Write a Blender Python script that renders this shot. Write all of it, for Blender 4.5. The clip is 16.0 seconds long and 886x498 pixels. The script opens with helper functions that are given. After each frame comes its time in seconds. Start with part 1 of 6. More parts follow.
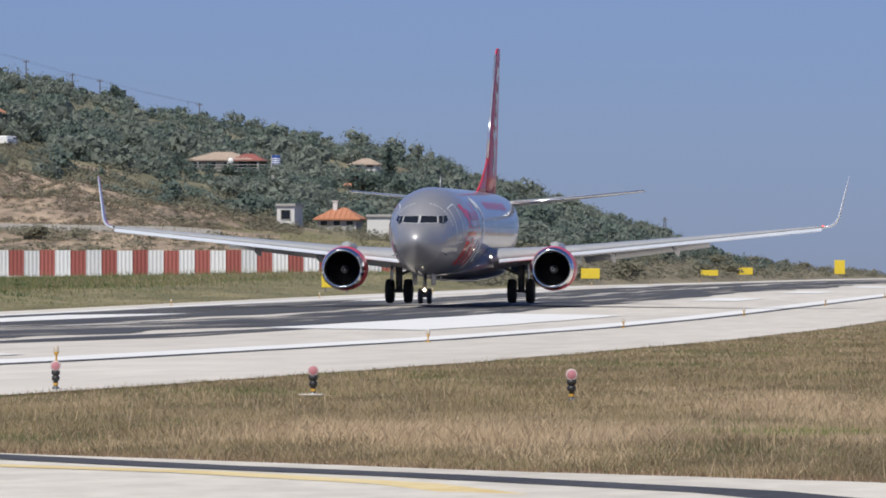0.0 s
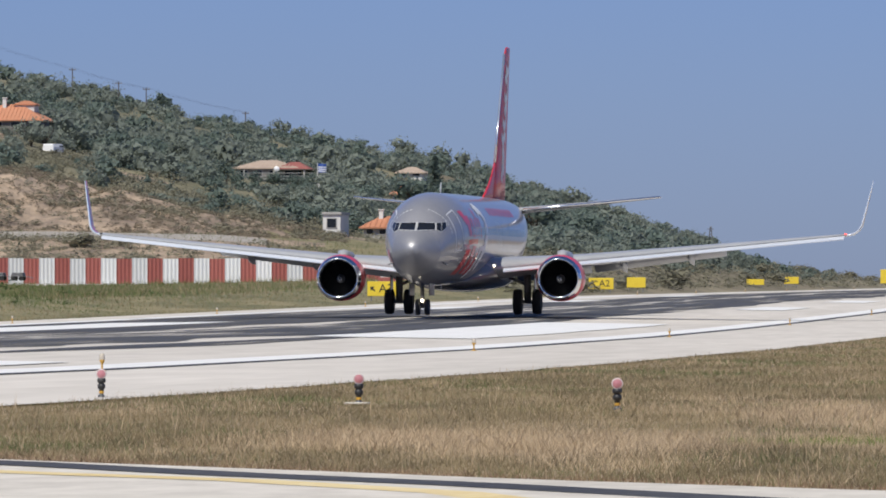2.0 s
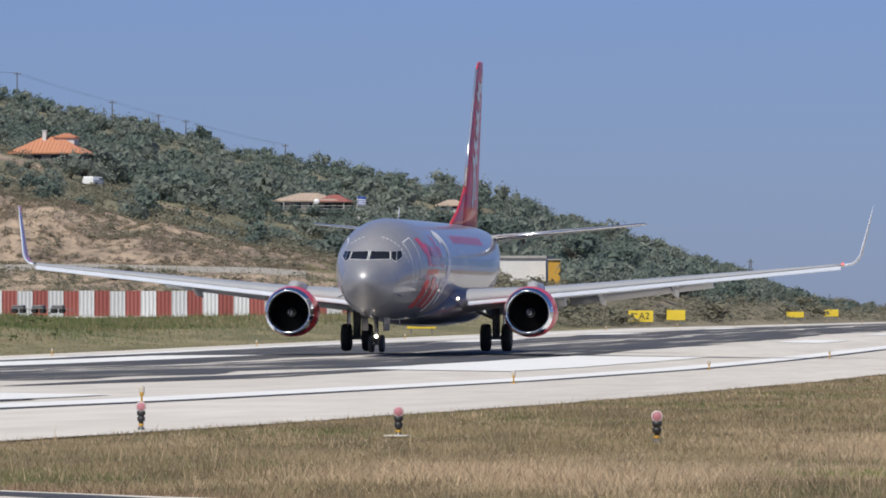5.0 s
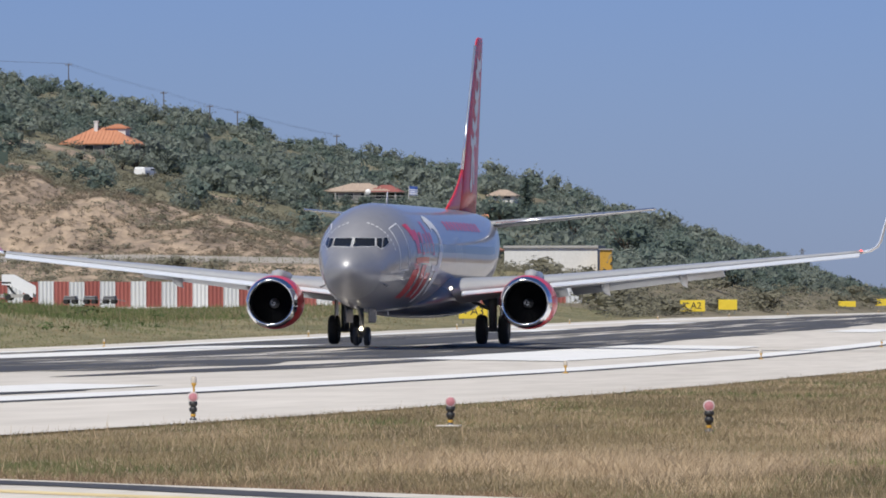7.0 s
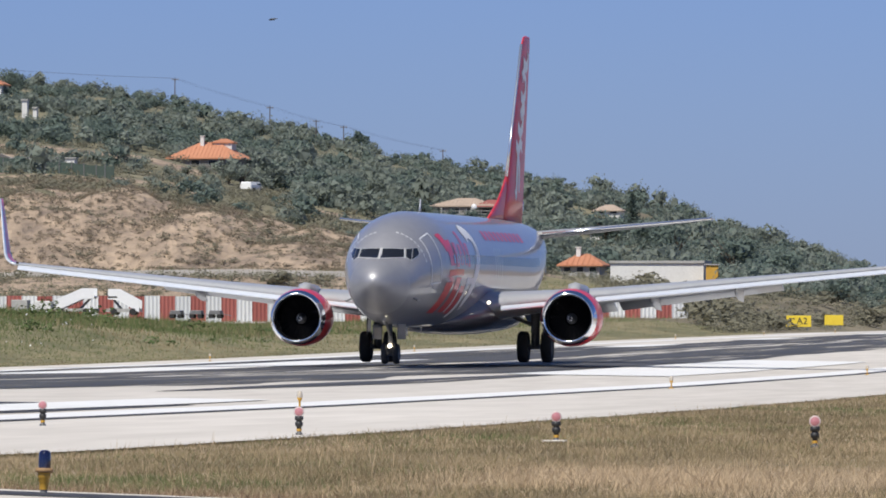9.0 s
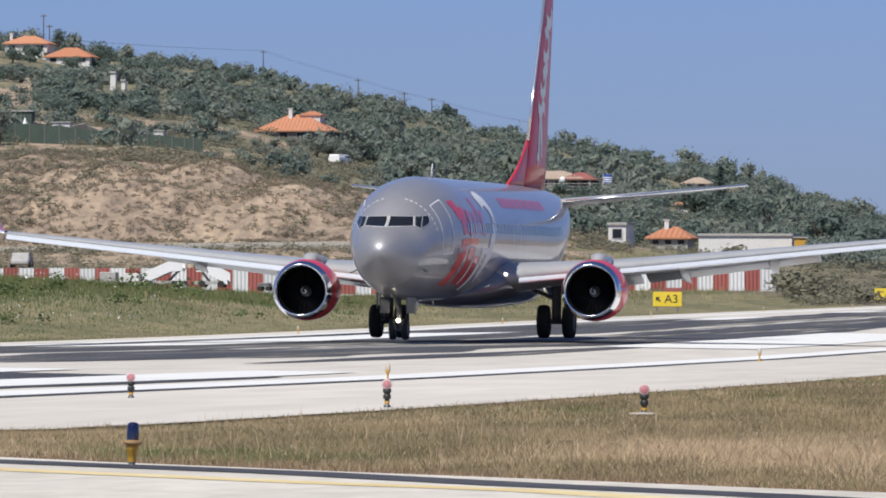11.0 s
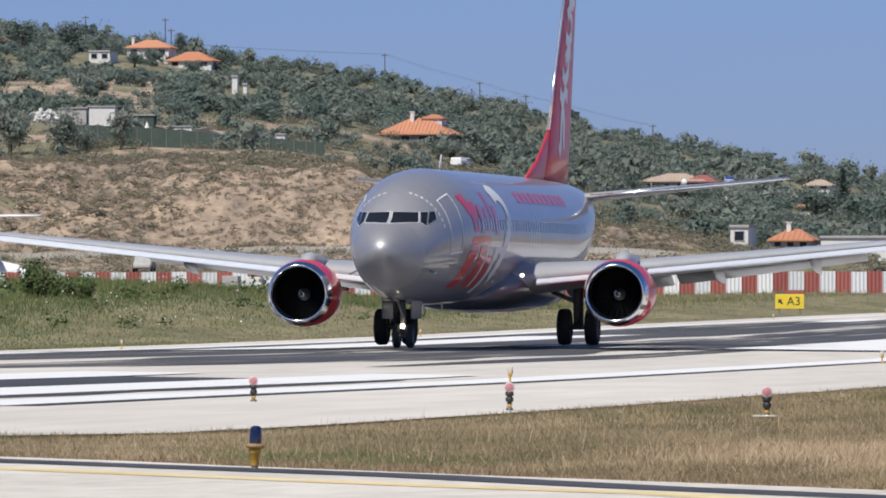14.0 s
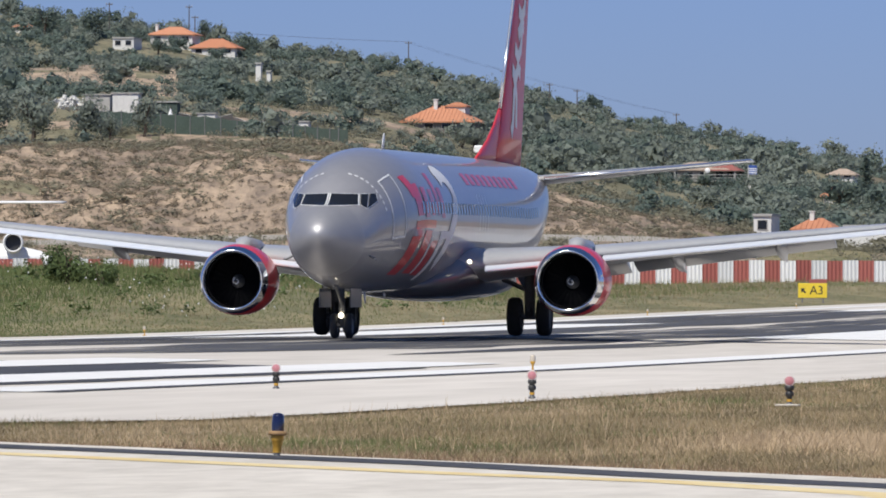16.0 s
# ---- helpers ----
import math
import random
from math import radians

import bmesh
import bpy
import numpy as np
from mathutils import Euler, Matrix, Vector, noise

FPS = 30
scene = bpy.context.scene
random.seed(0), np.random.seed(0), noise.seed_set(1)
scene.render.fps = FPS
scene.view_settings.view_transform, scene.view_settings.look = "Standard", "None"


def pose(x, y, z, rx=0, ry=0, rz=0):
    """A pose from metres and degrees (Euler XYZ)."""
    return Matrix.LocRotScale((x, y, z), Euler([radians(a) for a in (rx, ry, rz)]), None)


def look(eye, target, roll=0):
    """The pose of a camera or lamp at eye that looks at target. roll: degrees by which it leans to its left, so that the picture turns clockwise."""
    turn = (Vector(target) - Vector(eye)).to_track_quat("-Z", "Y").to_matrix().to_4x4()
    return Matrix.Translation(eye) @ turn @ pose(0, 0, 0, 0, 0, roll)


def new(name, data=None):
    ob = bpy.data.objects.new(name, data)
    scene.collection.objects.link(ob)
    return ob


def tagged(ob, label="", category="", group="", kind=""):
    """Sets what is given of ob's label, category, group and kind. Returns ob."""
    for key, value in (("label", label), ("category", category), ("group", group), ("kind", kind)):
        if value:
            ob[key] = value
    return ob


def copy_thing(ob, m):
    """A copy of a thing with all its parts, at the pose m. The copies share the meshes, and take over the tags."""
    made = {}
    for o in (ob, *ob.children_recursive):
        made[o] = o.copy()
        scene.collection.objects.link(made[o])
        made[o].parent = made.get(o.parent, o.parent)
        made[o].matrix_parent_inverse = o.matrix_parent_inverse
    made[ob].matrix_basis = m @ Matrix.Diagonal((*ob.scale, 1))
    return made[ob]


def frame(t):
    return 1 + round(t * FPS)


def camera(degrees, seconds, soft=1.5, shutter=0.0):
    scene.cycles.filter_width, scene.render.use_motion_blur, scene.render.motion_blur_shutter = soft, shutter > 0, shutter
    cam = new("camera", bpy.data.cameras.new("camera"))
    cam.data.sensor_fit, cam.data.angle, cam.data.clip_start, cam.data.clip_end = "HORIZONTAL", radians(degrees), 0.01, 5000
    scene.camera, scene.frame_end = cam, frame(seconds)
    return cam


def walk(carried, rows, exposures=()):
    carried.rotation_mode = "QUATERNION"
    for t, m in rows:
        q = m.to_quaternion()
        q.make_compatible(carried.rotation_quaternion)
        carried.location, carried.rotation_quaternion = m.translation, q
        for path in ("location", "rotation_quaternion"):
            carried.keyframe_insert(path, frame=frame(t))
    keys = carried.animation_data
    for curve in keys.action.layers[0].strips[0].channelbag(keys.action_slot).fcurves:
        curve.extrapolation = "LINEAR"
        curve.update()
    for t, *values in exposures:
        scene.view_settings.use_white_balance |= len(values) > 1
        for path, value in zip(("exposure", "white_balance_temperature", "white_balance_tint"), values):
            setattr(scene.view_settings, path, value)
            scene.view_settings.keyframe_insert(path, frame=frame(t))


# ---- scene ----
EYE = Vector((0.0, 0.0, 1.5))
cam = camera(6.647, 16.0, 1.8)
# seconds, pan to the left of the runway's direction, tilt, lean
PATH = [
    (0, 6.0508, 0.2504, 0.0000),
    (0.5, 6.1317, 0.1756, 0.0017),
    (1, 6.2048, 0.0927, -0.0242),
    (1.5, 6.2962, 0.1230, 0.0472),
    (2, 6.3956, 0.3153, 0.0954),
    (2.5, 6.4850, 0.4756, 0.0743),
    (3, 6.5022, 0.5811, 0.0610),
    (5.5, 6.7706, 0.5442, 0.0613),
    (6, 6.8511, 0.4969, 0.0213),
    (6.5, 6.9447, 0.4769, 0.0786),
    (7, 7.0821, 0.4846, -0.0052),
    (7.5, 7.3158, 0.5292, 0.0561),
    (8, 7.4775, 0.6035, 0.1716),
    (8.5, 7.6098, 0.6330, 0.1972),
    (9, 7.8781, 0.5964, 0.0772),
    (11.5, 8.6538, 0.3809, 0.0818),
    (12, 8.7757, 0.4121, -0.0109),
    (12.5, 8.8938, 0.4516, 0.0492),
    (13, 9.1070, 0.4633, 0.0752),
    (13.5, 9.3476, 0.4351, -0.0263),
    (14, 9.4564, 0.4113, -0.0213),
    (14.5, 9.5394, 0.3538, 0.1325),
    (15, 9.4225, 0.2607, 0.1029),
    (15.5, 9.4304, 0.1865, 0.1708),
    (16, 9.6292, 0.3198, 0.1750),
]


def aim(pan, tilt, lean):
    p, e = radians(pan), radians(tilt)
    way = Vector((-math.sin(p) * math.cos(e), math.cos(p) * math.cos(e), math.sin(e)))
    return look(EYE, EYE + way * 100, lean)


walk(cam, [(t, aim(p, e, r)) for t, p, e, r in PATH],
     [(0, -0.05), (6.5, -0.04), (9, 0.08), (12.5, 0.09), (16, 0.06)])

# ---- daylight ----
SUN_EL, SUN_AZ = 55.0, 200.0     # degrees; azimuth clockwise from +Y
scene.view_settings.exposure = 0.0
world = bpy.data.worlds.new("sky")
scene.world = world
world.use_nodes = True
wt = world.node_tree
wt.nodes.clear()
w_out = wt.nodes.new("ShaderNodeOutputWorld")
w_bg = wt.nodes.new("ShaderNodeBackground")
w_sky = wt.nodes.new("ShaderNodeTexSky")
w_sky.sky_type = "NISHITA"
w_sky.sun_disc = False
w_sky.sun_elevation = radians(SUN_EL)
w_sky.sun_rotation = radians(SUN_AZ)
w_sky.air_density, w_sky.dust_density, w_sky.ozone_density = 1.0, 0.2, 3.0
w_tint = wt.nodes.new("ShaderNodeMix")
w_tint.data_type, w_tint.blend_type = "RGBA", "MULTIPLY"
w_tint.inputs[0].default_value = 1.0
# near the horizon the sky is hazier and duller than overhead
w_co = wt.nodes.new("ShaderNodeTexCoord")
w_up = wt.nodes.new("ShaderNodeSeparateXYZ")
w_alt = wt.nodes.new("ShaderNodeMapRange")
w_alt.inputs[1].default_value, w_alt.inputs[2].default_value = 0.06, 0.6
w_hue = wt.nodes.new("ShaderNodeMix")
w_hue.data_type = "RGBA"
w_hue.inputs[6].default_value = (0.42, 0.55, 1.08, 1)
w_hue.inputs[7].default_value = (0.66, 0.78, 1.0, 1)
wt.links.new(w_co.outputs["Generated"], w_up.inputs[0])
wt.links.new(w_up.outputs[2], w_alt.inputs[0])
wt.links.new(w_alt.outputs[0], w_hue.inputs[0])
wt.links.new(w_hue.outputs[2], w_tint.inputs[7])
w_bg.inputs[1].default_value = 0.078
wt.links.new(w_sky.outputs[0], w_tint.inputs[6])
wt.links.new(w_tint.outputs[2], w_bg.inputs[0])
wt.links.new(w_bg.outputs[0], w_out.inputs[0])

sun = new("sun", bpy.data.lights.new("sun", "SUN"))
sun.data.energy, sun.data.angle, sun.data.color = 4.7, radians(0.53), (1.0, 0.96, 0.86)
_e, _a = radians(SUN_EL), radians(SUN_AZ)
SUN_DIR = Vector((math.sin(_a) * math.cos(_e), math.cos(_a) * math.cos(_e), math.sin(_e)))
sun.matrix_basis = look((0, 0, 60), Vector((0, 0, 60)) - SUN_DIR)

# ---- materials ----
def mat_new(name):
    m = bpy.data.materials.new(name)
    m.use_nodes = True
    return m, m.node_tree, m.node_tree.nodes["Principled BSDF"]


def node(nt, kind, **kw):
    n = nt.nodes.new(kind)
    for k, v in kw.items():
        n.inputs[k].default_value = v
    return n


def ramp(nt, fac, stops):
    r = nt.nodes.new("ShaderNodeValToRGB")
    els = r.color_ramp.elements
    while len(els) < len(stops):
        els.new(0.5)
    for e, (p, c) in zip(els, stops):
        e.position, e.color = p, (*c, 1)
    nt.links.new(fac, r.inputs[0])
    return r.outputs[0]


def coords(nt, scale=(1, 1, 1), obj=True):
    tc = nt.nodes.new("ShaderNodeTexCoord")
    mp = nt.nodes.new("ShaderNodeMapping")
    mp.inputs["Scale"].default_value = scale
    nt.links.new(tc.outputs["Object" if obj else "Generated"], mp.inputs[0])
    return mp.outputs[0]


def noise_tex(nt, vec, scale, detail=6.0, rough=0.6):
    n = node(nt, "ShaderNodeTexNoise", Scale=scale, Detail=detail, Roughness=rough)
    nt.links.new(vec, n.inputs["Vector"])
    return n.outputs["Fac"]


def mix_rgb(nt, fac, a, b, blend="MIX"):
    m = nt.nodes.new("ShaderNodeMix")
    m.data_type, m.blend_type = "RGBA", blend
    for sock, v in ((m.inputs[0], fac), (m.inputs[6], a), (m.inputs[7], b)):
        if isinstance(v, (int, float)):
            sock.default_value = v
        elif isinstance(v, tuple):
            sock.default_value = (*v, 1)
        else:
            nt.links.new(v, sock)
    return m.outputs[2]


def bump(nt, bsdf, height, dist, strength=1.0):
    b = nt.nodes.new("ShaderNodeBump")
    b.inputs["Strength"].default_value = strength
    b.inputs["Distance"].default_value = dist
    nt.links.new(height, b.inputs["Height"])
    nt.links.new(b.outputs[0], bsdf.inputs["Normal"])


def varied(name, lo, hi, scale=1.0, rough=0.8, metal=0.0, fine=8.0, bumpd=0.0, per=None, stretch=(1, 1, 1), coat=0.0, coat_rough=0.08, leafy=0.0, share=0.55, tight=0.2):
    """A surface between two colours, varied at two scales; per: also by object or island."""
    m, nt, b = mat_new(name)
    v = coords(nt, stretch)
    big, small = noise_tex(nt, v, scale), noise_tex(nt, v, scale * fine, 4.0)
    mid = tuple((p + q) / 2 for p, q in zip(lo, hi))
    c1 = ramp(nt, big, [(0.5 - tight, lo), (0.5 + tight, hi)])
    c2 = ramp(nt, small, [(0.5 - tight, lo), (0.5 + tight, hi)])
    col = mix_rgb(nt, 0.5, c1, c2)
    if per:
        if per == "island":
            r = nt.nodes.new("ShaderNodeNewGeometry").outputs["Random Per Island"]
        else:
            r = nt.nodes.new("ShaderNodeObjectInfo").outputs["Random"]
        col = mix_rgb(nt, share, col, ramp(nt, r, [(0.0, lo), (0.5, mid), (1.0, hi)]))
    nt.links.new(col, b.inputs["Base Color"])
    b.inputs["Roughness"].default_value, b.inputs["Metallic"].default_value = rough, metal
    b.inputs["Coat Weight"].default_value = coat
    b.inputs["Coat Roughness"].default_value = coat_rough
    if bumpd:
        bump(nt, b, small, bumpd)
    if leafy:
        tr = nt.nodes.new("ShaderNodeBsdfTranslucent")
        mx = nt.nodes.new("ShaderNodeMixShader")
        mx.inputs[0].default_value = leafy
        nt.links.new(col, tr.inputs["Color"])
        nt.links.new(b.outputs[0], mx.inputs[1])
        nt.links.new(tr.outputs[0], mx.inputs[2])
        nt.links.new(mx.outputs[0], nt.nodes["Material Output"].inputs["Surface"])
    return m


def glow(name, colour, strength):
    m, nt, b = mat_new(name)
    b.inputs["Emission Color"].default_value = (*colour, 1)
    b.inputs["Emission Strength"].default_value = strength
    b.inputs["Base Color"].default_value = (*colour, 1)
    return m


M_DRY = varied("dry_grass_soil", (0.17, 0.13, 0.078), (0.40, 0.305, 0.19), 0.35, 0.95, fine=8, bumpd=0.03, tight=0.09, stretch=(1, 0.22, 1))
M_BLADE = varied("grass_blades", (0.135, 0.112, 0.06), (0.42, 0.33, 0.195), 0.4, 0.9, fine=3.5, per="island", leafy=0.3, share=0.3, tight=0.1, stretch=(1, 0.22, 1))
M_STRAW = varied("straw_blades", (0.32, 0.235, 0.145), (0.70, 0.54, 0.355), 0.6, 0.9, fine=3.5, per="island", leafy=0.3, share=0.5, tight=0.12, stretch=(1, 0.22, 1))
M_FRESH = varied("fresh_green_blades", (0.10, 0.15, 0.03), (0.26, 0.31, 0.09), 0.6, 0.9, fine=5, per="island", leafy=0.35, share=0.5)
M_BLADEG = varied("green_blades", (0.075, 0.115, 0.033), (0.20, 0.225, 0.092), 0.3, 0.9, fine=5, per="island", leafy=0.35, share=0.35, tight=0.1, stretch=(1, 0.25, 1))
M_MEADOW = varied("meadow_soil", (0.115, 0.115, 0.05), (0.27, 0.225, 0.12), 0.16, 0.95, fine=6, bumpd=0.05, tight=0.1, stretch=(1, 0.22, 1))
M_EARTH = varied("bare_earth", (0.185, 0.142, 0.11), (0.49, 0.37, 0.262), 0.10, 0.95, fine=6, bumpd=0.9, tight=0.13, stretch=(1, 0.5, 1))
M_HILL = varied("hillside_soil", (0.105, 0.105, 0.062), (0.26, 0.225, 0.14), 0.07, 0.95, fine=7, bumpd=0.3, tight=0.12)
M_HEATH = varied("brown_heath", (0.115, 0.098, 0.064), (0.25, 0.21, 0.135), 0.05, 0.95, fine=7, bumpd=0.3, tight=0.12, stretch=(1, 0.3, 1))
# both hill leaf colours are paler and bluer, with distance haze mixed in
M_LEAF = varied("hazed_maquis_leaves", (0.092, 0.13, 0.11), (0.20, 0.25, 0.212), 0.03, 0.8, fine=60, bumpd=0.2, per="island", leafy=0.38, share=0.12, tight=0.16)
M_LEAF2 = varied("hazed_olive_leaves", (0.14, 0.17, 0.142), (0.28, 0.312, 0.262), 0.05, 0.8, fine=36, bumpd=0.2, per="island", leafy=0.38, share=0.12, tight=0.18)
M_BARK = varied("bark", (0.05, 0.04, 0.03), (0.12, 0.09, 0.07), 3.0, 0.95, fine=8, bumpd=0.02)
M_ROAD = varied("gravel_road", (0.27, 0.245, 0.215), (0.38, 0.345, 0.30), 0.1, 0.95, fine=9)
M_SEA = varied("sea_water", (0.02, 0.06, 0.10), (0.03, 0.08, 0.13), 0.02, 0.15, fine=9, bumpd=0.2)
M_CONC = varied("runway_concrete", (0.47, 0.43, 0.38), (0.66, 0.61, 0.55), 0.12, 0.85, fine=9, stretch=(1, 0.12, 1), tight=0.16)
M_TAXI = varied("taxiway_concrete", (0.47, 0.43, 0.375), (0.68, 0.63, 0.56), 0.35, 0.85, fine=9, stretch=(1, 0.4, 1), tight=0.15)
M_LINE = varied("white_marking", (0.68, 0.67, 0.655), (0.82, 0.81, 0.795), 0.6, 0.7, fine=9, stretch=(1, 0.3, 1))
M_YLINE = varied("yellow_marking", (0.62, 0.46, 0.20), (0.74, 0.62, 0.36), 0.8, 0.75, fine=9, tight=0.1)
M_TAR = varied("black_marking", (0.025, 0.025, 0.03), (0.08, 0.08, 0.085), 0.9, 0.8, fine=9, stretch=(1, 0.3, 1))


def rubber_mat():
    m, nt, b = mat_new("runway_rubber_marks")
    a = noise_tex(nt, coords(nt, (1.3, 0.03, 1)), 1.0, 8.0, 0.7)
    c = noise_tex(nt, coords(nt, (0.45, 0.02, 1)), 1.0, 5.0, 0.6)
    nt.links.new(ramp(nt, a, [(0.3, (0.035, 0.036, 0.042)), (0.75, (0.11, 0.108, 0.108))]), b.inputs["Base Color"])
    both = mix_rgb(nt, 0.5, a, c)
    nt.links.new(ramp(nt, both, [(0.40, (1, 1, 1)), (0.50, (0.88, 0.88, 0.88)), (0.60, (0.12, 0.12, 0.12)), (0.70, (0, 0, 0))]), b.inputs["Alpha"])
    b.inputs["Roughness"].default_value = 0.75
    return m


M_RUBBER = rubber_mat()
M_REDP = varied("red_barrier_paint", (0.25, 0.07, 0.06), (0.40, 0.13, 0.11), 0.9, 0.7, fine=5, per="object", stretch=(2.5, 1, 0.6))
M_WHITEP = varied("white_barrier_paint", (0.50, 0.51, 0.52), (0.78, 0.78, 0.78), 0.9, 0.7, fine=5, per="object", stretch=(2.5, 1, 0.6))
M_SILVER = varied("silver_paint", (0.285, 0.28, 0.295), (0.33, 0.325, 0.34), 0.5, 0.45, 0.3, fine=6, coat=0.65, coat_rough=0.035)
M_RADOME = varied("satin_silver_paint", (0.35, 0.345, 0.36), (0.39, 0.385, 0.40), 0.5, 0.52, 0.6, fine=6)
M_CHROME = varied("polished_metal", (0.75, 0.76, 0.78), (0.82, 0.83, 0.85), 1.0, 0.14, 1.0)
M_WING = varied("wing_grey", (0.33, 0.335, 0.345), (0.40, 0.405, 0.415), 0.6, 0.38, 0.0, fine=7, coat=0.3)
M_WINGLE = varied("slat_metal", (0.82, 0.85, 0.90), (0.88, 0.91, 0.95), 0.8, 0.22, 0.4, fine=7, coat=0.8, coat_rough=0.05)
M_RED = varied("red_paint", (0.60, 0.025, 0.035), (0.68, 0.04, 0.05), 0.8, 0.4, 0.0, coat=0.5, coat_rough=0.04)
M_TAIL = varied("red_tail_paint", (0.56, 0.022, 0.032), (0.64, 0.035, 0.045), 0.6, 0.55, 0.0, coat=0.3, coat_rough=0.06)
M_WHITE = varied("white_paint", (0.74, 0.74, 0.75), (0.82, 0.82, 0.82), 0.8, 0.4, 0.0)
M_TYRE = varied("tyre_rubber", (0.018, 0.018, 0.02), (0.035, 0.035, 0.035), 6.0, 0.85)
M_STEEL = varied("gear_steel", (0.12, 0.12, 0.125), (0.22, 0.22, 0.225), 3.0, 0.55, 0.1)
M_DARK = varied("dark_metal", (0.03, 0.03, 0.033), (0.06, 0.06, 0.065), 2.0, 0.5, 0.3)
M_GLASS = varied("cockpit_glass", (0.010, 0.011, 0.014), (0.016, 0.018, 0.022), 1.0, 0.14, 0.0)
# near-black base colour: the shade deep in the engine inlets is painted in
M_FAN = varied("shaded_engine_metal", (0.005, 0.005, 0.006), (0.008, 0.008, 0.009), 3.0, 0.95, 0.0)
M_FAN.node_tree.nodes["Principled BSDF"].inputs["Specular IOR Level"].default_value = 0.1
M_LAMP = glow("lit_lamp", (1.0, 0.90, 0.70), 5.0)
M_YELLOW = varied("yellow_paint", (0.68, 0.48, 0.03), (0.80, 0.60, 0.05), 2.0, 0.55)
M_BLACK = varied("black_paint", (0.015, 0.015, 0.015), (0.04, 0.04, 0.04), 4.0, 0.5)
M_AMBER = varied("amber_paint", (0.48, 0.26, 0.03), (0.62, 0.36, 0.06), 6.0, 0.5)
M_BLUEL = varied("blue_lens", (0.006, 0.007, 0.03), (0.010, 0.012, 0.05), 5.0, 0.12, coat=1.0)
M_PINK = varied("red_lens", (0.42, 0.15, 0.17), (0.55, 0.25, 0.27), 30.0, 0.3, coat=0.4)
M_WALLW = varied("white_render", (0.55, 0.54, 0.52), (0.72, 0.71, 0.69), 0.5, 0.9, fine=9)
M_WALLG = varied("grey_render", (0.30, 0.29, 0.28), (0.46, 0.45, 0.43), 0.5, 0.9, fine=9)
M_ROOF = varied("terracotta_tiles", (0.40, 0.155, 0.08), (0.54, 0.25, 0.145), 0.8, 0.85, fine=9, per="object")
M_ROOFG = varied("faded_roof", (0.36, 0.27, 0.21), (0.5, 0.4, 0.32), 0.8, 0.85, fine=9)
M_WOOD = varied("pole_wood", (0.07, 0.06, 0.055), (0.14, 0.12, 0.10), 2.0, 0.9)
M_NET = varied("green_netting", (0.035, 0.055, 0.045), (0.07, 0.10, 0.085), 0.6, 0.9)
M_SCRUB = varied("scrub_leaves", (0.155, 0.152, 0.108), (0.305, 0.285, 0.205), 0.05, 0.9, fine=36, bumpd=0.15, per="island", leafy=0.38, share=0.2)
M_BUSH = varied("bush_leaves", (0.045, 0.075, 0.022), (0.13, 0.175, 0.06), 0.5, 0.8, fine=10, per="island", leafy=0.2)
M_REDBUSH = varied("russet_leaves", (0.13, 0.05, 0.045), (0.26, 0.11, 0.09), 0.5, 0.9, fine=10, per="island", leafy=0.3)
M_REDROOF = varied("dull_red_roof", (0.22, 0.07, 0.06), (0.34, 0.12, 0.10), 0.8, 0.85, fine=9)
M_FLAGB = varied("blue_paint", (0.03, 0.07, 0.30), (0.05, 0.12, 0.40), 1.0, 0.6)
M_CABIN = varied("cabin_window_glass", (0.16, 0.165, 0.18), (0.21, 0.215, 0.23), 2.0, 0.15, 0.0, coat=0.6)
M_THATCH = varied("dead_thatch", (0.12, 0.075, 0.045), (0.34, 0.235, 0.15), 0.4, 0.95, fine=6, per="island")
# darker copy of the wall render, with the shade under the eaves painted in
M_WALLD = varied("render_with_painted_shade", (0.14, 0.125, 0.115), (0.30, 0.28, 0.26), 0.6, 0.9, fine=6)
M_LEDGE = varied("bright_leading_edge", (0.70, 0.71, 0.73), (0.80, 0.81, 0.82), 0.8, 0.22, 0.85, fine=7)
# silver paint darkened to stand for the belly's shade and dark reflections
M_BELLY = varied("shade_darkened_belly", (0.09, 0.088, 0.10), (0.12, 0.118, 0.13), 0.5, 0.4, 0.1, fine=6, coat=0.45, coat_rough=0.05)
# on the gear doors this dark grey stands for what they reflect
M_DOOR = varied("dark_grey_gloss", (0.06, 0.06, 0.065), (0.10, 0.10, 0.105), 1.5, 0.4, 0.1, coat=0.4)
M_TUFT = varied("dry_tuft_leaves", (0.165, 0.142, 0.105), (0.33, 0.275, 0.20), 0.1, 0.9, fine=20, per="island", leafy=0.38, share=0.3)

# ---- mesh helpers ----
def finish(name, verts, faces, mat, parent=None, smooth=False, label=""):
    me = bpy.data.meshes.new(name)
    me.from_pydata([tuple(v) for v in verts], [], [tuple(f) for f in faces])
    me.materials.append(mat)
    if smooth:
        me.polygons.foreach_set("use_smooth", [True] * len(me.polygons))
    me.update()
    ob = new(name, me)
    if parent is not None:
        ob.parent = parent
    if label:
        ob["label"] = label
    return ob


def part(name, bm, mat, parent, label="", smooth=False):
    """Links a bmesh as one mesh object under a thing or a part."""
    me = bpy.data.meshes.new(name)
    bm.normal_update()
    bm.to_mesh(me)
    bm.free()
    me.materials.append(mat)
    if smooth:
        me.polygons.foreach_set("use_smooth", [True] * len(me.polygons))
    ob = new(name, me)
    if parent is not None:
        ob.parent = parent
    if label:
        ob["label"] = label
    return ob


def thing(name, m, label, category, group=""):
    ob = new(name)
    ob.empty_display_size = 0.2
    ob.matrix_basis = m
    return tagged(ob, label, category, group)


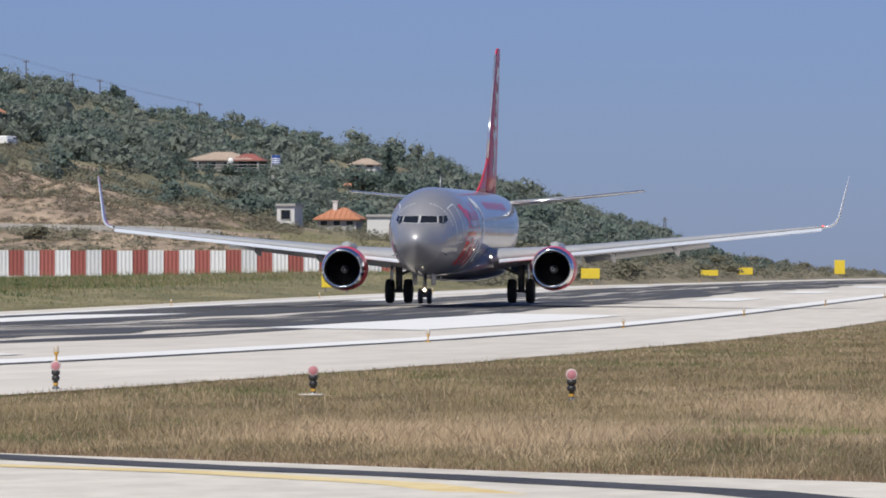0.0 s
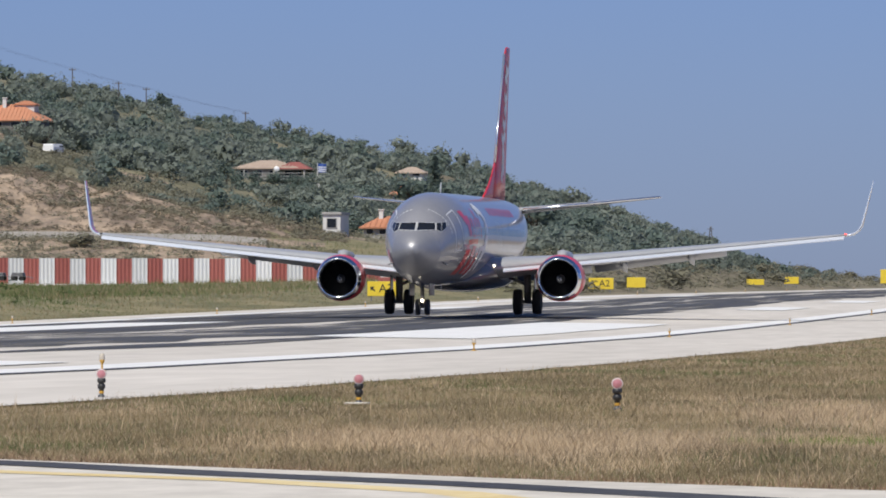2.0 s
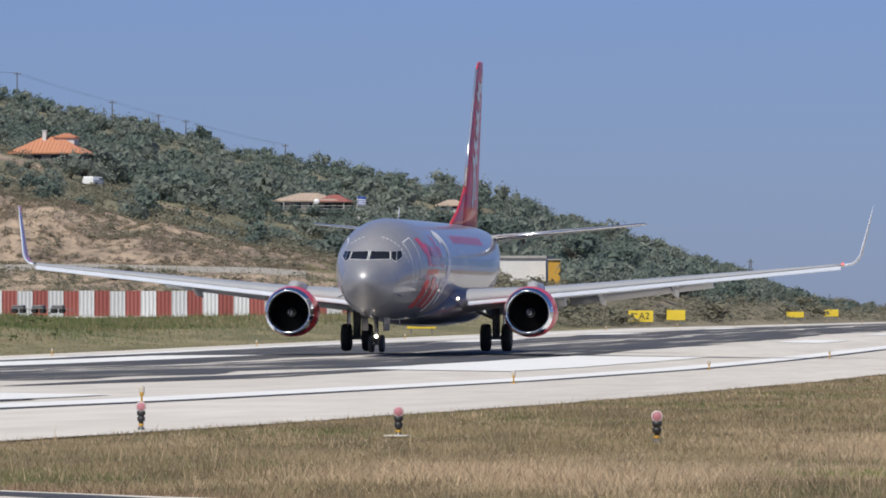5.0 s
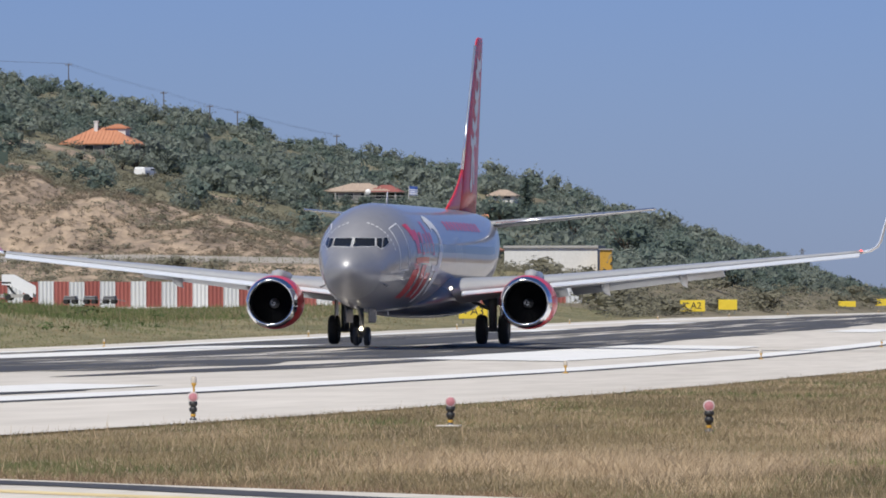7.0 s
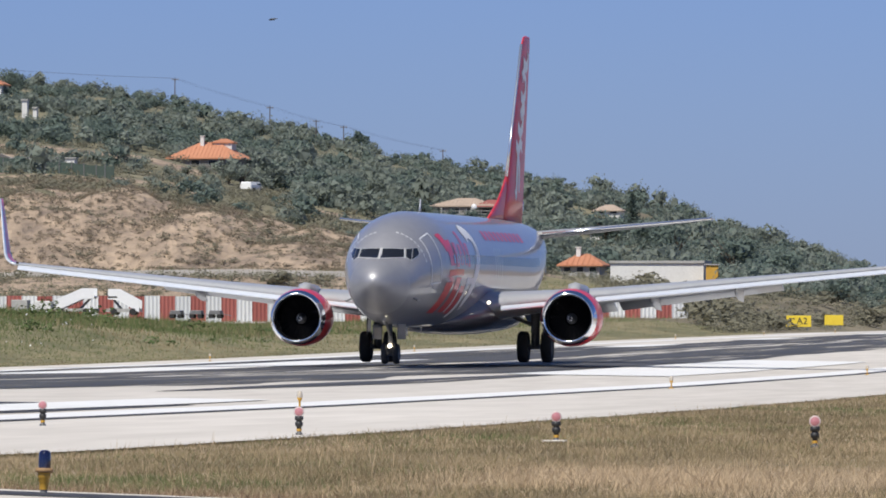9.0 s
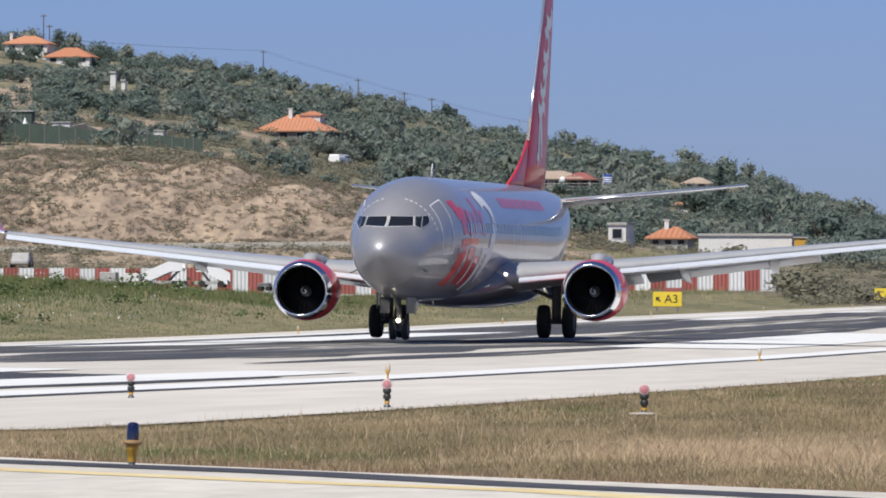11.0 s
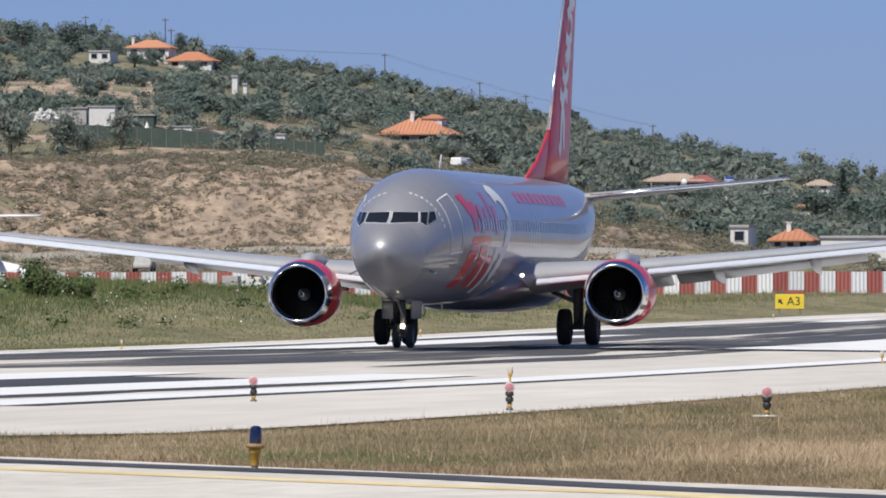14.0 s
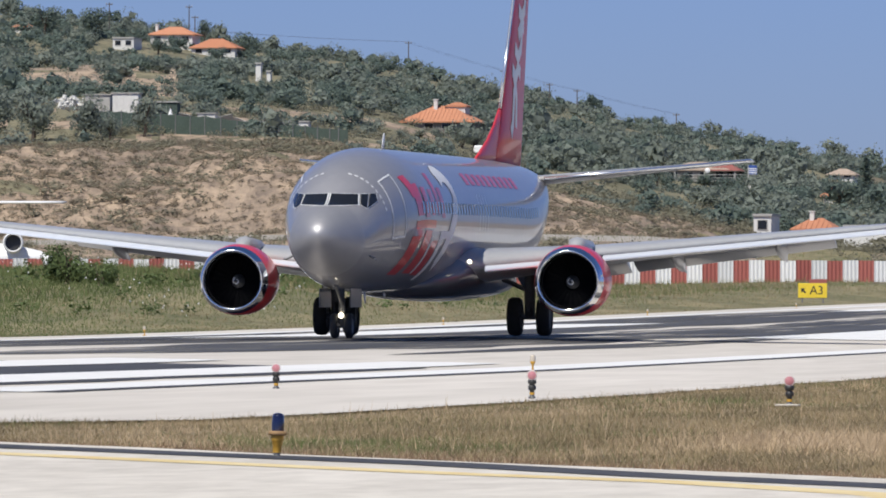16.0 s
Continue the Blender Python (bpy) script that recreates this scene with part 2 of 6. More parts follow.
def box_bm(bm, cx, cy, cz, sx, sy, sz, rz=0.0, bev=0.0):
    r = bmesh.ops.create_cube(bm, size=1.0, matrix=pose(cx, cy, cz, 0, 0, rz) @ Matrix.Diagonal((sx, sy, sz, 1)))
    if bev:
        es = list({e for v in r["verts"] for e in v.link_edges})
        bmesh.ops.bevel(bm, geom=es, offset=bev, segments=1, affect="EDGES")
    return bm


def thicken(bm, thickness):
    bm.normal_update()
    bmesh.ops.solidify(bm, geom=bm.faces[:], thickness=thickness)


def boxed(cx, cy, cz, sx, sy, sz, rz=0.0, bev=0.0):
    return box_bm(bmesh.new(), cx, cy, cz, sx, sy, sz, rz, bev)


def tube_bm(bm, p0, p1, r0, r1=None, seg=12, caps=True):
    r1 = r0 if r1 is None else r1
    p0, p1 = Vector(p0), Vector(p1)
    d = p1 - p0
    q = d.to_track_quat("Z", "Y").to_matrix().to_4x4()
    bmesh.ops.create_cone(bm, cap_ends=caps, segments=seg, radius1=r0, radius2=r1, depth=d.length,
                          matrix=Matrix.Translation((p0 + p1) / 2) @ q)
    return bm


def lathe(profile, axis_m=Matrix(), seg=32, squash=None):
    """A body turned round its local x axis from rows of (x, radius)."""
    bm = bmesh.new()
    rings = []
    for x, r in profile:
        ring = []
        for i in range(seg):
            a = 2 * math.pi * i / seg
            y, z = r * math.sin(a), r * math.cos(a)
            if squash and z < 0:
                z *= squash
            ring.append(bm.verts.new(axis_m @ Vector((x, y, z))))
        rings.append(ring)
    for p, q in zip(rings, rings[1:]):
        for i in range(seg):
            j = (i + 1) % seg
            bm.faces.new((p[i], p[j], q[j], q[i]))
    return bm


# ---- the lie of the land ----
PROF_Y = (-400, 0, 40, 60, 90, 104, 120, 140, 170, 206, 256, 300, 330, 423, 468, 600, 1000, 1700, 1900, 2300, 5000)
PROF_Z = (0.2, 0.2, 0.2, 0.25, 0.2, 0.16, 0.11, 0.05, 0.0, -0.05, -0.04, 0.05, 0.15, 0.52, 0.70, 1.15, 1.9, 2.9, 1.0, -6.0, -9.0)
AZ = (-0.30, -0.25, -0.230, -0.216, -0.193, -0.178, -0.165, -0.142, -0.120, -0.101, -0.079, -0.0675, -0.057, -0.045)
RIDGE_E = (0.0375, 0.0375, 0.0370, 0.0358, 0.0325, 0.0305, 0.0271, 0.0219, 0.0179, 0.0129, 0.0068, 0.0024, 0.0016, 0.0008)
CLIFF_E = (0.0185, 0.0185, 0.0185, 0.0195, 0.0192, 0.0172, 0.0148, 0.0095, 0.0062, 0.0045, 0.0034, 0.0020, 0.0014, 0.0008)
FOOT_E = (0.0064, 0.0064, 0.0064, 0.0066, 0.0072, 0.0073, 0.0074, 0.0070, 0.0052, 0.0038, 0.0028, 0.0018, 0.0012, 0.0006)


def smooth01(v):
    v = np.clip(v, 0, 1)
    return v * v * (3 - 2 * v)


def wobble(x, y, s, seed=0.0):
    return noise.noise((x / s + seed, y / s - seed, seed * 0.7))


def flat_z(y):
    return float(np.interp(y, PROF_Y, PROF_Z))


def runway_z(x, y):
    return flat_z(y) + 0.2 * max(0.0, 1 - abs(x + 37.2) / 15.0)


def land_z(x, y):
    low = flat_z(y)
    if y < 120 or x > -54:
        return low
    a = x / y
    side = float(smooth01((-55 - x) / 12))
    near = low + side * float(np.interp(a, (-0.235, -0.217, -0.198, -0.165, -0.14, -0.1), (1.9, 2.2, 1.8, 0.6, 0.6, 0.8))) * float(smooth01((y - 240) / 130)) \
        * float(smooth01((y - 180) / 120))
    foot, cl, rd = (float(np.interp(a, AZ, e)) for e in (FOOT_E, CLIFF_E, RIDGE_E))
    eb = float(np.interp(a, (-0.2, -0.165, -0.12, -0.1), (0.0016, 0.0005, 0.0014, 0.0012)))
    e = float(np.interp(y, (560, 640, 690, 706, 722, 742, 770, 800, 1000, 1500, 1750, 2300, 5000),
                        (eb * 0.7, eb + 0.0002, max(foot - 0.0006, eb), foot, foot + 0.0008, foot + 0.62 * (cl - foot), cl, cl + 0.0007, cl + 0.45 * (rd - cl), rd, rd * 0.8, -0.004, -0.002)))
    far = 1.5 + e * y
    if y > 700:
        k = min(1.0, (y - 700) / 120) * (1 if y < 1700 else 0.3)
        far += k * (2.2 * wobble(x, y, 60, 3.1) + 0.9 * wobble(x, y, 21, 5.7)) * min(1.0, abs(e) / 0.01)
    if 715 < y < 800 and cl > 0.008:
        k = min(1.0, (y - 715) / 10, (800 - y) / 30)
        gully = abs(wobble(x, y * 0.25, 11, 8.0)) + 0.5 * abs(wobble(x, y * 0.3, 4.5, 2.2))
        far += k * (2.6 * gully - 0.9 + 1.1 * wobble(x, y, 24, 4.0))
    k = float(smooth01((y - 480) / 140))
    z = near + (far - near) * k
    return low + (z - low) * side


def ground_e(a, y):
    return (land_z(a * y, y) - 1.5) / y


def open_limit(a):
    """Below this elevation the slope above the bank carries scrub and few trees."""
    return float(np.interp(a, (-0.235, -0.215, -0.2, -0.178, -0.165, -0.14, -0.12), (0.0240, 0.0258, 0.0256, 0.0236, 0.0186, 0.0115, 0.0072)))


def land_kind(x, y):
    """0 dry grass, 1 meadow, 2 bare earth, 3 hillside, 4 gravel road, 5 heath"""
    a = x / max(y, 60)
    if y < 560 or x > -54:
        return 1 if x < -54 else 0
    w = wobble(x, y, 17, 1.3) + 0.5 * wobble(x, y, 6, 4.4)
    if a > -0.112 and y > 600:
        return 5 if w > -0.35 else 3
    if y < 645:
        return 1
    if 697 < y < 716 and -0.26 < a < -0.135:
        return 4
    if a < -0.118:
        top = 800 + 30 * w
        if a < -0.185:
            top += 75 * float(smooth01((-0.185 - a) / 0.02)) * (0.6 + w)
        if y < top and a < -0.13 + 0.01 * w:
            return 2 if w > -0.62 else 3
    if a < -0.135 and y > 780 and w > 0.28 and ground_e(a, y) < open_limit(a):
        return 2
    if -0.228 < a < -0.205 and 975 < y < 1175 and w > -0.25:
        return 2
    if -0.206 < a < -0.186 and 880 < y < 985 and w > 0.0:
        return 2
    return 3 if y > 760 else 1


def build_land():
    fine = np.arange(-0.262, -0.030, 0.0011)
    cols = np.concatenate([[-4, -2, -1, -0.6, -0.4, -0.33, -0.29], fine, [-0.02, 0, 0.03, 0.08, 0.15, 0.3, 0.6, 1, 2, 4]])
    rows = np.concatenate([[-400, -150, -40, 0, 20], np.arange(36, 130, 2.5), np.arange(130, 320, 8), np.arange(320, 690, 9),
                           np.arange(690, 830, 3.5), np.arange(830, 1100, 9), np.arange(1100, 1540, 14), [1560, 1600, 1700, 1900, 2300, 3200, 5000]])
    verts, faces, kinds = [], [], []
    for y in rows:
        for a in cols:
            x = a * max(y, 80.0)
            verts.append((x, y, land_z(x, y) - 0.03))
    n = len(cols)
    for j in range(len(rows) - 1):
        for i in range(n - 1):
            faces.append((j * n + i, j * n + i + 1, (j + 1) * n + i + 1, (j + 1) * n + i))
            p, q = verts[j * n + i], verts[(j + 1) * n + i + 1]
            kinds.append(land_kind((p[0] + q[0]) / 2, (p[1] + q[1]) / 2))
    ob = finish("ground", verts, faces, M_DRY, smooth=True)
    for m in (M_MEADOW, M_EARTH, M_HILL, M_ROAD, M_HEATH):
        ob.data.materials.append(m)
    ob.data.polygons.foreach_set("material_index", kinds)
    return tagged(ob, "dry grassy airfield ground rising to a scrubby hill with bare earth cuts", "ground", kind="structure")


ground = build_land()
sea = finish("water", [(-3000, 1950, -3.5), (4000, 1950, -3.5), (4000, 5000, -3.5), (-3000, 5000, -3.5)], [(0, 1, 2, 3)], M_SEA)
tagged(sea, "distant blue sea beyond the end of the runway", "sea", kind="structure")


def pave_x(y):
    """The near edge of the runway's paving, which bends away at the runway end."""
    return float(np.interp(y, (66, 69, 71.5, 74, 80, 89, 110), (-44, -21, -16.6, -15.0, -14.5, -14.15, -14.0)))


def sheet(name, xs, ys, zf, lift, mat, label, category="runway", edge=None, right=None):
    """A draped sheet: columns xs, rows ys, lifted over zf."""
    verts, faces = [], []
    for y in ys:
        for i, x in enumerate(xs):
            xx = x + (edge(y) if edge and i in (0, len(xs) - 1) else 0)
            if right:
                xx = min(xx, right(y) + (edge(y) if edge and i == len(xs) - 1 else -0.3 * (len(xs) - 1 - i)))
            verts.append((xx, y, zf(xx, y) + lift))
    n = len(xs)
    for j in range(len(ys) - 1):
        for i in range(n - 1):
            faces.append((j * n + i, j * n + i + 1, (j + 1) * n + i + 1, (j + 1) * n + i))
    return tagged(finish(name, verts, faces, mat, smooth=True), label, category, kind="structure")


def ribbon(name, pts, width, lift, mat, label, zf=None, category="marking", parent=None):
    """A painted band of even width along plan points."""
    zf = zf or (lambda x, y: flat_z(y))
    pts = [Vector((*p, 0)) for p in pts]
    dense = []
    for p, q in zip(pts, pts[1:]):
        k = max(1, int((q - p).length / 6))
        dense += [p.lerp(q, i / k) for i in range(k)]
    dense.append(pts[-1])
    verts, faces = [], []
    for i, p in enumerate(dense):
        d = (dense[min(i + 1, len(dense) - 1)] - dense[max(i - 1, 0)]).normalized()
        nrm = Vector((-d.y, d.x, 0)) * (width / 2 * (1 + 0.06 * wobble(p.x, p.y, 3.0, 6.0)))
        for s in (-1, 1):
            v = p + nrm * s
            verts.append((v.x, v.y, zf(v.x, v.y) + lift))
    for i in range(len(dense) - 1):
        faces.append((2 * i, 2 * i + 1, 2 * i + 3, 2 * i + 2))
    ob = finish(name, verts, faces, mat, parent)
    return tagged(ob, label, category, kind="structure")


RY = list(np.arange(66, 90, 0.5)) + list(np.arange(90, 480, 3)) + list(np.arange(480, 1701, 20))
runway = sheet("runway", [-56, -54, -52, -44, -37.2, -30, -22.4, -18, -14], RY, runway_z, 0.0, M_CONC,
               "pale concrete runway streaked with black tyre rubber",
               edge=lambda y: 0.12 * wobble(0, y, 9, 2) + 0.10 * wobble(0, y, 2.5, 9), right=pave_x)
turn_pad = sheet("pavement", [-150, -100, -70, -56], list(np.arange(40, 246, 6)), lambda x, y: flat_z(y), 0.0, M_CONC,
                 "pale concrete turning pad at the runway end", "pavement")


def rubber(x0, x1, y0, y1, seed):
    ys = np.arange(y0, y1, 4.0)
    verts, faces = [], []
    for y in ys:
        k = min(1.0, (y - y0) / 40, (y1 - y) / 60) ** 0.6 if y0 < y < y1 - 1 else 0.02
        mid = (x0 + x1) / 2 + 0.8 * wobble(0, y, 50, seed)
        h = (x1 - x0) / 2 * k * (1 + 0.25 * wobble(1, y, 14, seed))
        for s in (-1, -0.33, 0.33, 1):
            x = mid + h * s
            verts.append((x, y, runway_z(x, y) + 0.012))
    for j in range(len(ys) - 1):
        for i in range(3):
            faces.append((j * 4 + i, j * 4 + i + 1, j * 4 + i + 5, j * 4 + i + 4))
    return tagged(finish("runway_rubber", verts, faces, M_RUBBER), "black tyre rubber smeared along the concrete runway", "tyre marks", kind="structure")


rubber(-46.5, -38.5, 170, 900, 1.0)
rubber(-37.5, -31.0, 150, 860, 2.0)
rubber(-30.5, -28.2, 165, 250, 3.0)
rubber(-51.5, -46.0, 120, 420, 4.0)
ribbon("edge_line", [(-22.4, y) for y in range(96, 1700, 12)], 1.3, 0.012, M_LINE, "white painted runway edge line", runway_z)
ribbon("line_border", [(-21.5, y) for y in range(96, 1700, 12)], 0.5, 0.012, M_TAR, "black border along the runway edge line", runway_z)
ribbon("edge_line", [(-52.2, y) for y in range(96, 1700, 12)], 1.3, 0.016, M_LINE, "white painted runway edge line", runway_z)
for yy in (236, 400, 475, 560):
    for xx, ww in ((-28.2, 5.2 if yy == 236 else 2.6), (-46.2, 5.2 if yy == 236 else 2.6)):
        ribbon("runway_marking", [(xx, yy), (xx, yy + (76 if yy == 236 else 24))], ww, 0.02, M_LINE, "white touchdown marking painted on the runway", runway_z)
ribbon("threshold_backing", [(-29.0, 97), (-29.0, 139)], 10.6, 0.010, M_TAR, "black painted backing of the threshold stripes", runway_z)
for xx, ww, y1 in ((-25.3, 2.2, 150), (-30.4, 2.4, 147)):
    ribbon("threshold_stripe", [(xx, 97), (xx, y1)], ww, 0.018, M_LINE, "white threshold stripe on a black painted ground", runway_z)

# taxiway before the grass
EDGE = [(-150, 150), (-60, 100), (-30, 80), (-20, 69), (-14.1, 61.4), (-11, 57.6), (-9.2, 55.6), (-7.2, 53.4), (-5.5, 51.6), (-3.75, 50), (-2.3, 48.5), (2, 43.5), (9, 34), (20, 14)]


def build_taxiway():
    verts, faces = [], []
    dense = []
    for (x0, y0), (x1, y1) in zip(EDGE, EDGE[1:]):
        k = max(1, int(math.hypot(x1 - x0, y1 - y0) / 0.25)) if -16 < x0 < 0 else 6
        dense += [(x0 + (x1 - x0) * i / k, y0 + (y1 - y0) * i / k) for i in range(k)]
    for x, y in dense:
        j = 0.10 * wobble(x, y, 0.7, 3.0) + 0.22 * wobble(x, y, 2.6, 4.0)
        verts += [(x, y + j, flat_z(y) + 0.004), (x, min(y - 3, 20), 0.204), (x, -120, 0.204)]
    for i in range(len(dense) - 1):
        faces += [(3 * i, 3 * i + 1, 3 * i + 4, 3 * i + 3), (3 * i + 1, 3 * i + 2, 3 * i + 5, 3 * i + 4)]
    return tagged(finish("taxiway", verts, faces, M_TAXI), "pale concrete taxiway with a black band and yellow line", "taxiway", kind="structure")


build_taxiway()
ribbon("taxiway_band", [(-19, 66.5), (-13.6, 59.3), (-9.36, 54.8), (-7.2, 51.8), (-5.4, 49.7), (-3.1, 46.3), (-2.2, 44.0), (0, 40)], 0.62, 0.012, M_TAR, "black painted band along the taxiway edge")
ribbon("taxiway_line", [(-19, 64), (-13.1, 56.9), (-10.3, 53.8), (-8.7, 52.0), (-7.0, 50.4), (-5.3, 47.8), (-3.54, 42.9), (-2, 38)], 0.42, 0.012, M_YLINE, "faded yellow taxiway guide line")


# ---- the airliner: local x forward, y to its left, z up, origin under the main wheels ----
NOSE = 19.6
S_TAB = (0.0, 0.06, 0.18, 0.4, 0.8, 1.2, 1.6, 2.0, 2.4, 2.8, 3.5, 4.5, 5.5, 7.0, 26.0, 28.5, 31.0, 33.5, 36.0, 38.3, 39.3, 39.45)
HW_TAB = (0.01, 0.21, 0.36, 0.54, 0.75, 0.91, 1.03, 1.14, 1.24, 1.33, 1.48, 1.66, 1.78, 1.88, 1.88, 1.83, 1.68, 1.40, 1.02, 0.55, 0.28, 0.05)
TOP_TAB = (2.80, 2.97, 3.10, 3.25, 3.42, 3.54, 3.66, 3.93, 4.20, 4.42, 4.70, 4.95, 5.11, 5.24, 5.30, 5.30, 5.29, 5.26, 5.18, 5.02, 4.90, 4.80)
BOT_TAB = (2.76, 2.58, 2.40, 2.19, 1.96, 1.80, 1.68, 1.58, 1.51, 1.45, 1.37, 1.30, 1.27, 1.25, 1.25, 1.42, 1.90, 2.62, 3.45, 4.15, 4.45, 4.70)


def curve(v, xs, ys):
    """A smooth curve through a table."""
    i = min(max(np.searchsorted(xs, v) - 1, 0), len(xs) - 2)

    def slope(k):
        if k <= 0 or k >= len(xs) - 1:
            return 0.0
        a, b = (ys[k] - ys[k - 1]) / (xs[k] - xs[k - 1]), (ys[k + 1] - ys[k]) / (xs[k + 1] - xs[k])
        return 0.0 if a * b <= 0 else 2 * a * b / (a + b)
    h = xs[i + 1] - xs[i]
    t = min(max((v - xs[i]) / h, 0), 1)
    m0, m1 = slope(i) * h, slope(i + 1) * h
    if i == 0:
        m0 = (ys[1] - ys[0]) * 1.6
    return (2 * t ** 3 - 3 * t * t + 1) * ys[i] + (t ** 3 - 2 * t * t + t) * m0 + (-2 * t ** 3 + 3 * t * t) * ys[i + 1] + (t ** 3 - t * t) * m1


def section(s):
    hw, top, bot = (float(curve(s, S_TAB, tab)) for tab in (HW_TAB, TOP_TAB, BOT_TAB))
    mid = bot + (top - bot) * (0.5 + 0.02 * min(1.0, s / 4))
    return hw, top, bot, mid


def skin(s, ang, off=0.0):
    """A point of the fuselage: s metres behind the nose, ang degrees from the top to the left side."""
    hw, top, bot, mid = section(s)
    a = radians(ang)
    c, d = math.cos(a), math.sin(a)
    z = mid + ((top - mid) if c > 0 else (mid - bot)) * c
    p = Vector((NOSE - s, hw * d, z))
    if off:
        p += Vector((0, d / max(hw, 0.3), c / max((top - bot) / 2, 0.3))).normalized() * off
    return p


def nose_hit(y, z, off=0.0):
    """The point of the nose seen from ahead at (y, z)."""
    lo, hi = 0.0, 8.0
    for _ in range(30):
        s = (lo + hi) / 2
        hw, top, bot, mid = section(s)
        h = (top - mid) if z > mid else (mid - bot)
        if (y / hw) ** 2 + ((z - mid) / h) ** 2 < 1:
            hi = s
        else:
            lo = s
    return Vector((NOSE - hi + off, y, z + off * 0.6))


def decal(name, poly, mat, parent, n=6, off=0.012, label="", side=1):
    """A painted patch on the fuselage: four corners (s, ang) in turn."""
    bm = bmesh.new()
    c = poly
    g = []
    for j in range(n + 1):
        row = []
        for i in range(n + 1):
            u, v = i / n, j / n
            s = (c[0][0] * (1 - u) + c[1][0] * u) * (1 - v) + (c[3][0] * (1 - u) + c[2][0] * u) * v
            a = (c[0][1] * (1 - u) + c[1][1] * u) * (1 - v) + (c[3][1] * (1 - u) + c[2][1] * u) * v
            row.append(bm.verts.new(skin(s, a * side, off)))
        g.append(row)
    for j in range(n):
        for i in range(n):
            bm.faces.new((g[j][i], g[j][i + 1], g[j + 1][i + 1], g[j + 1][i]))
    return part(name, bm, mat, parent, label, smooth=True)


def nose_patch(name, corners, mat, parent, off, n=6, label=""):
    """A patch on the nose: four corners (y, z) seen from ahead."""
    bm = bmesh.new()
    c, g = corners, []
    for j in range(n + 1):
        row = []
        for i in range(n + 1):
            u, v = i / n, j / n
            y = (c[0][0] * (1 - u) + c[1][0] * u) * (1 - v) + (c[3][0] * (1 - u) + c[2][0] * u) * v
            z = (c[0][1] * (1 - u) + c[1][1] * u) * (1 - v) + (c[3][1] * (1 - u) + c[2][1] * u) * v
            row.append(bm.verts.new(nose_hit(y, z, off)))
        g.append(row)
    for j in range(n):
        for i in range(n):
            bm.faces.new((g[j][i], g[j][i + 1], g[j + 1][i + 1], g[j + 1][i]))
    return part(name, bm, mat, parent, label, smooth=True)


def foil(le, te, thick, camber=0.0, n=11):
    """An aerofoil ring from leading to trailing edge and back (upper, then lower)."""
    le, te = Vector(le), Vector(te)
    chord = (te - le).length
    up = Vector((0, 0, 1))
    ring = []
    for i in range(n):
        u = (1 - math.cos(math.pi * i / (n - 1))) / 2
        t = 5 * thick * chord * (0.2969 * math.sqrt(u) - 0.126 * u - 0.3516 * u * u + 0.2843 * u ** 3 - 0.1015 * u ** 4)
        ring.append((le.lerp(te, u), t * 1.0 + camber * chord * 4 * u * (1 - u)))
    low = [(p, -t * 0.8) for p, t in ring[-2:0:-1]]
    return [p + up * t for p, t in ring] + [p + up * t for p, t in low]


def skin_rings(rings, caps=True):
    bm = bmesh.new()
    vr = [[bm.verts.new(p) for p in r] for r in rings]
    n = len(vr[0])
    for p, q in zip(vr, vr[1:]):
        for i in range(n):
            j = (i + 1) % n
            bm.faces.new((p[i], p[j], q[j], q[i]))
    if caps:
        bm.faces.new(vr[0])
        bm.faces.new(vr[-1])
    bmesh.ops.recalc_face_normals(bm, faces=bm.faces[:])
    return bm


def side_foil(le, te, thick, n=9):
    """An upright aerofoil ring (fin, winglet): thickness across y."""
    le, te = Vector(le), Vector(te)
    chord = (te - le).length
    out, back = [], []
    for i in range(n):
        u = (1 - math.cos(math.pi * i / (n - 1))) / 2
        t = 5 * thick * chord * (0.2969 * math.sqrt(u) - 0.126 * u - 0.3516 * u * u + 0.2843 * u ** 3 - 0.1015 * u ** 4)
        p = le.lerp(te, u)
        out.append(p + Vector((0, t, 0)))
        if 0 < i < n - 1:
            back.append(p - Vector((0, t, 0)))
    return out + back[::-1]


def wing_le(y):
    return Vector((float(np.interp(y, (0, 1.9, 5.0, 16.8), (6.6, 5.2, 3.1, -3.1))), y, 2.02 + max(0, y - 1.9) * 0.103))


def wing_te(y):
    return Vector((float(np.interp(y, (0, 1.9, 5.6, 16.8), (-2.7, -2.7, -2.6, -4.75))), y, 1.92 + max(0, y - 1.9) * 0.109))


def mirror(bm):
    bmesh.ops.scale(bm, vec=(1, -1, 1), verts=bm.verts[:])
    bmesh.ops.reverse_faces(bm, faces=bm.faces[:])
    return bm


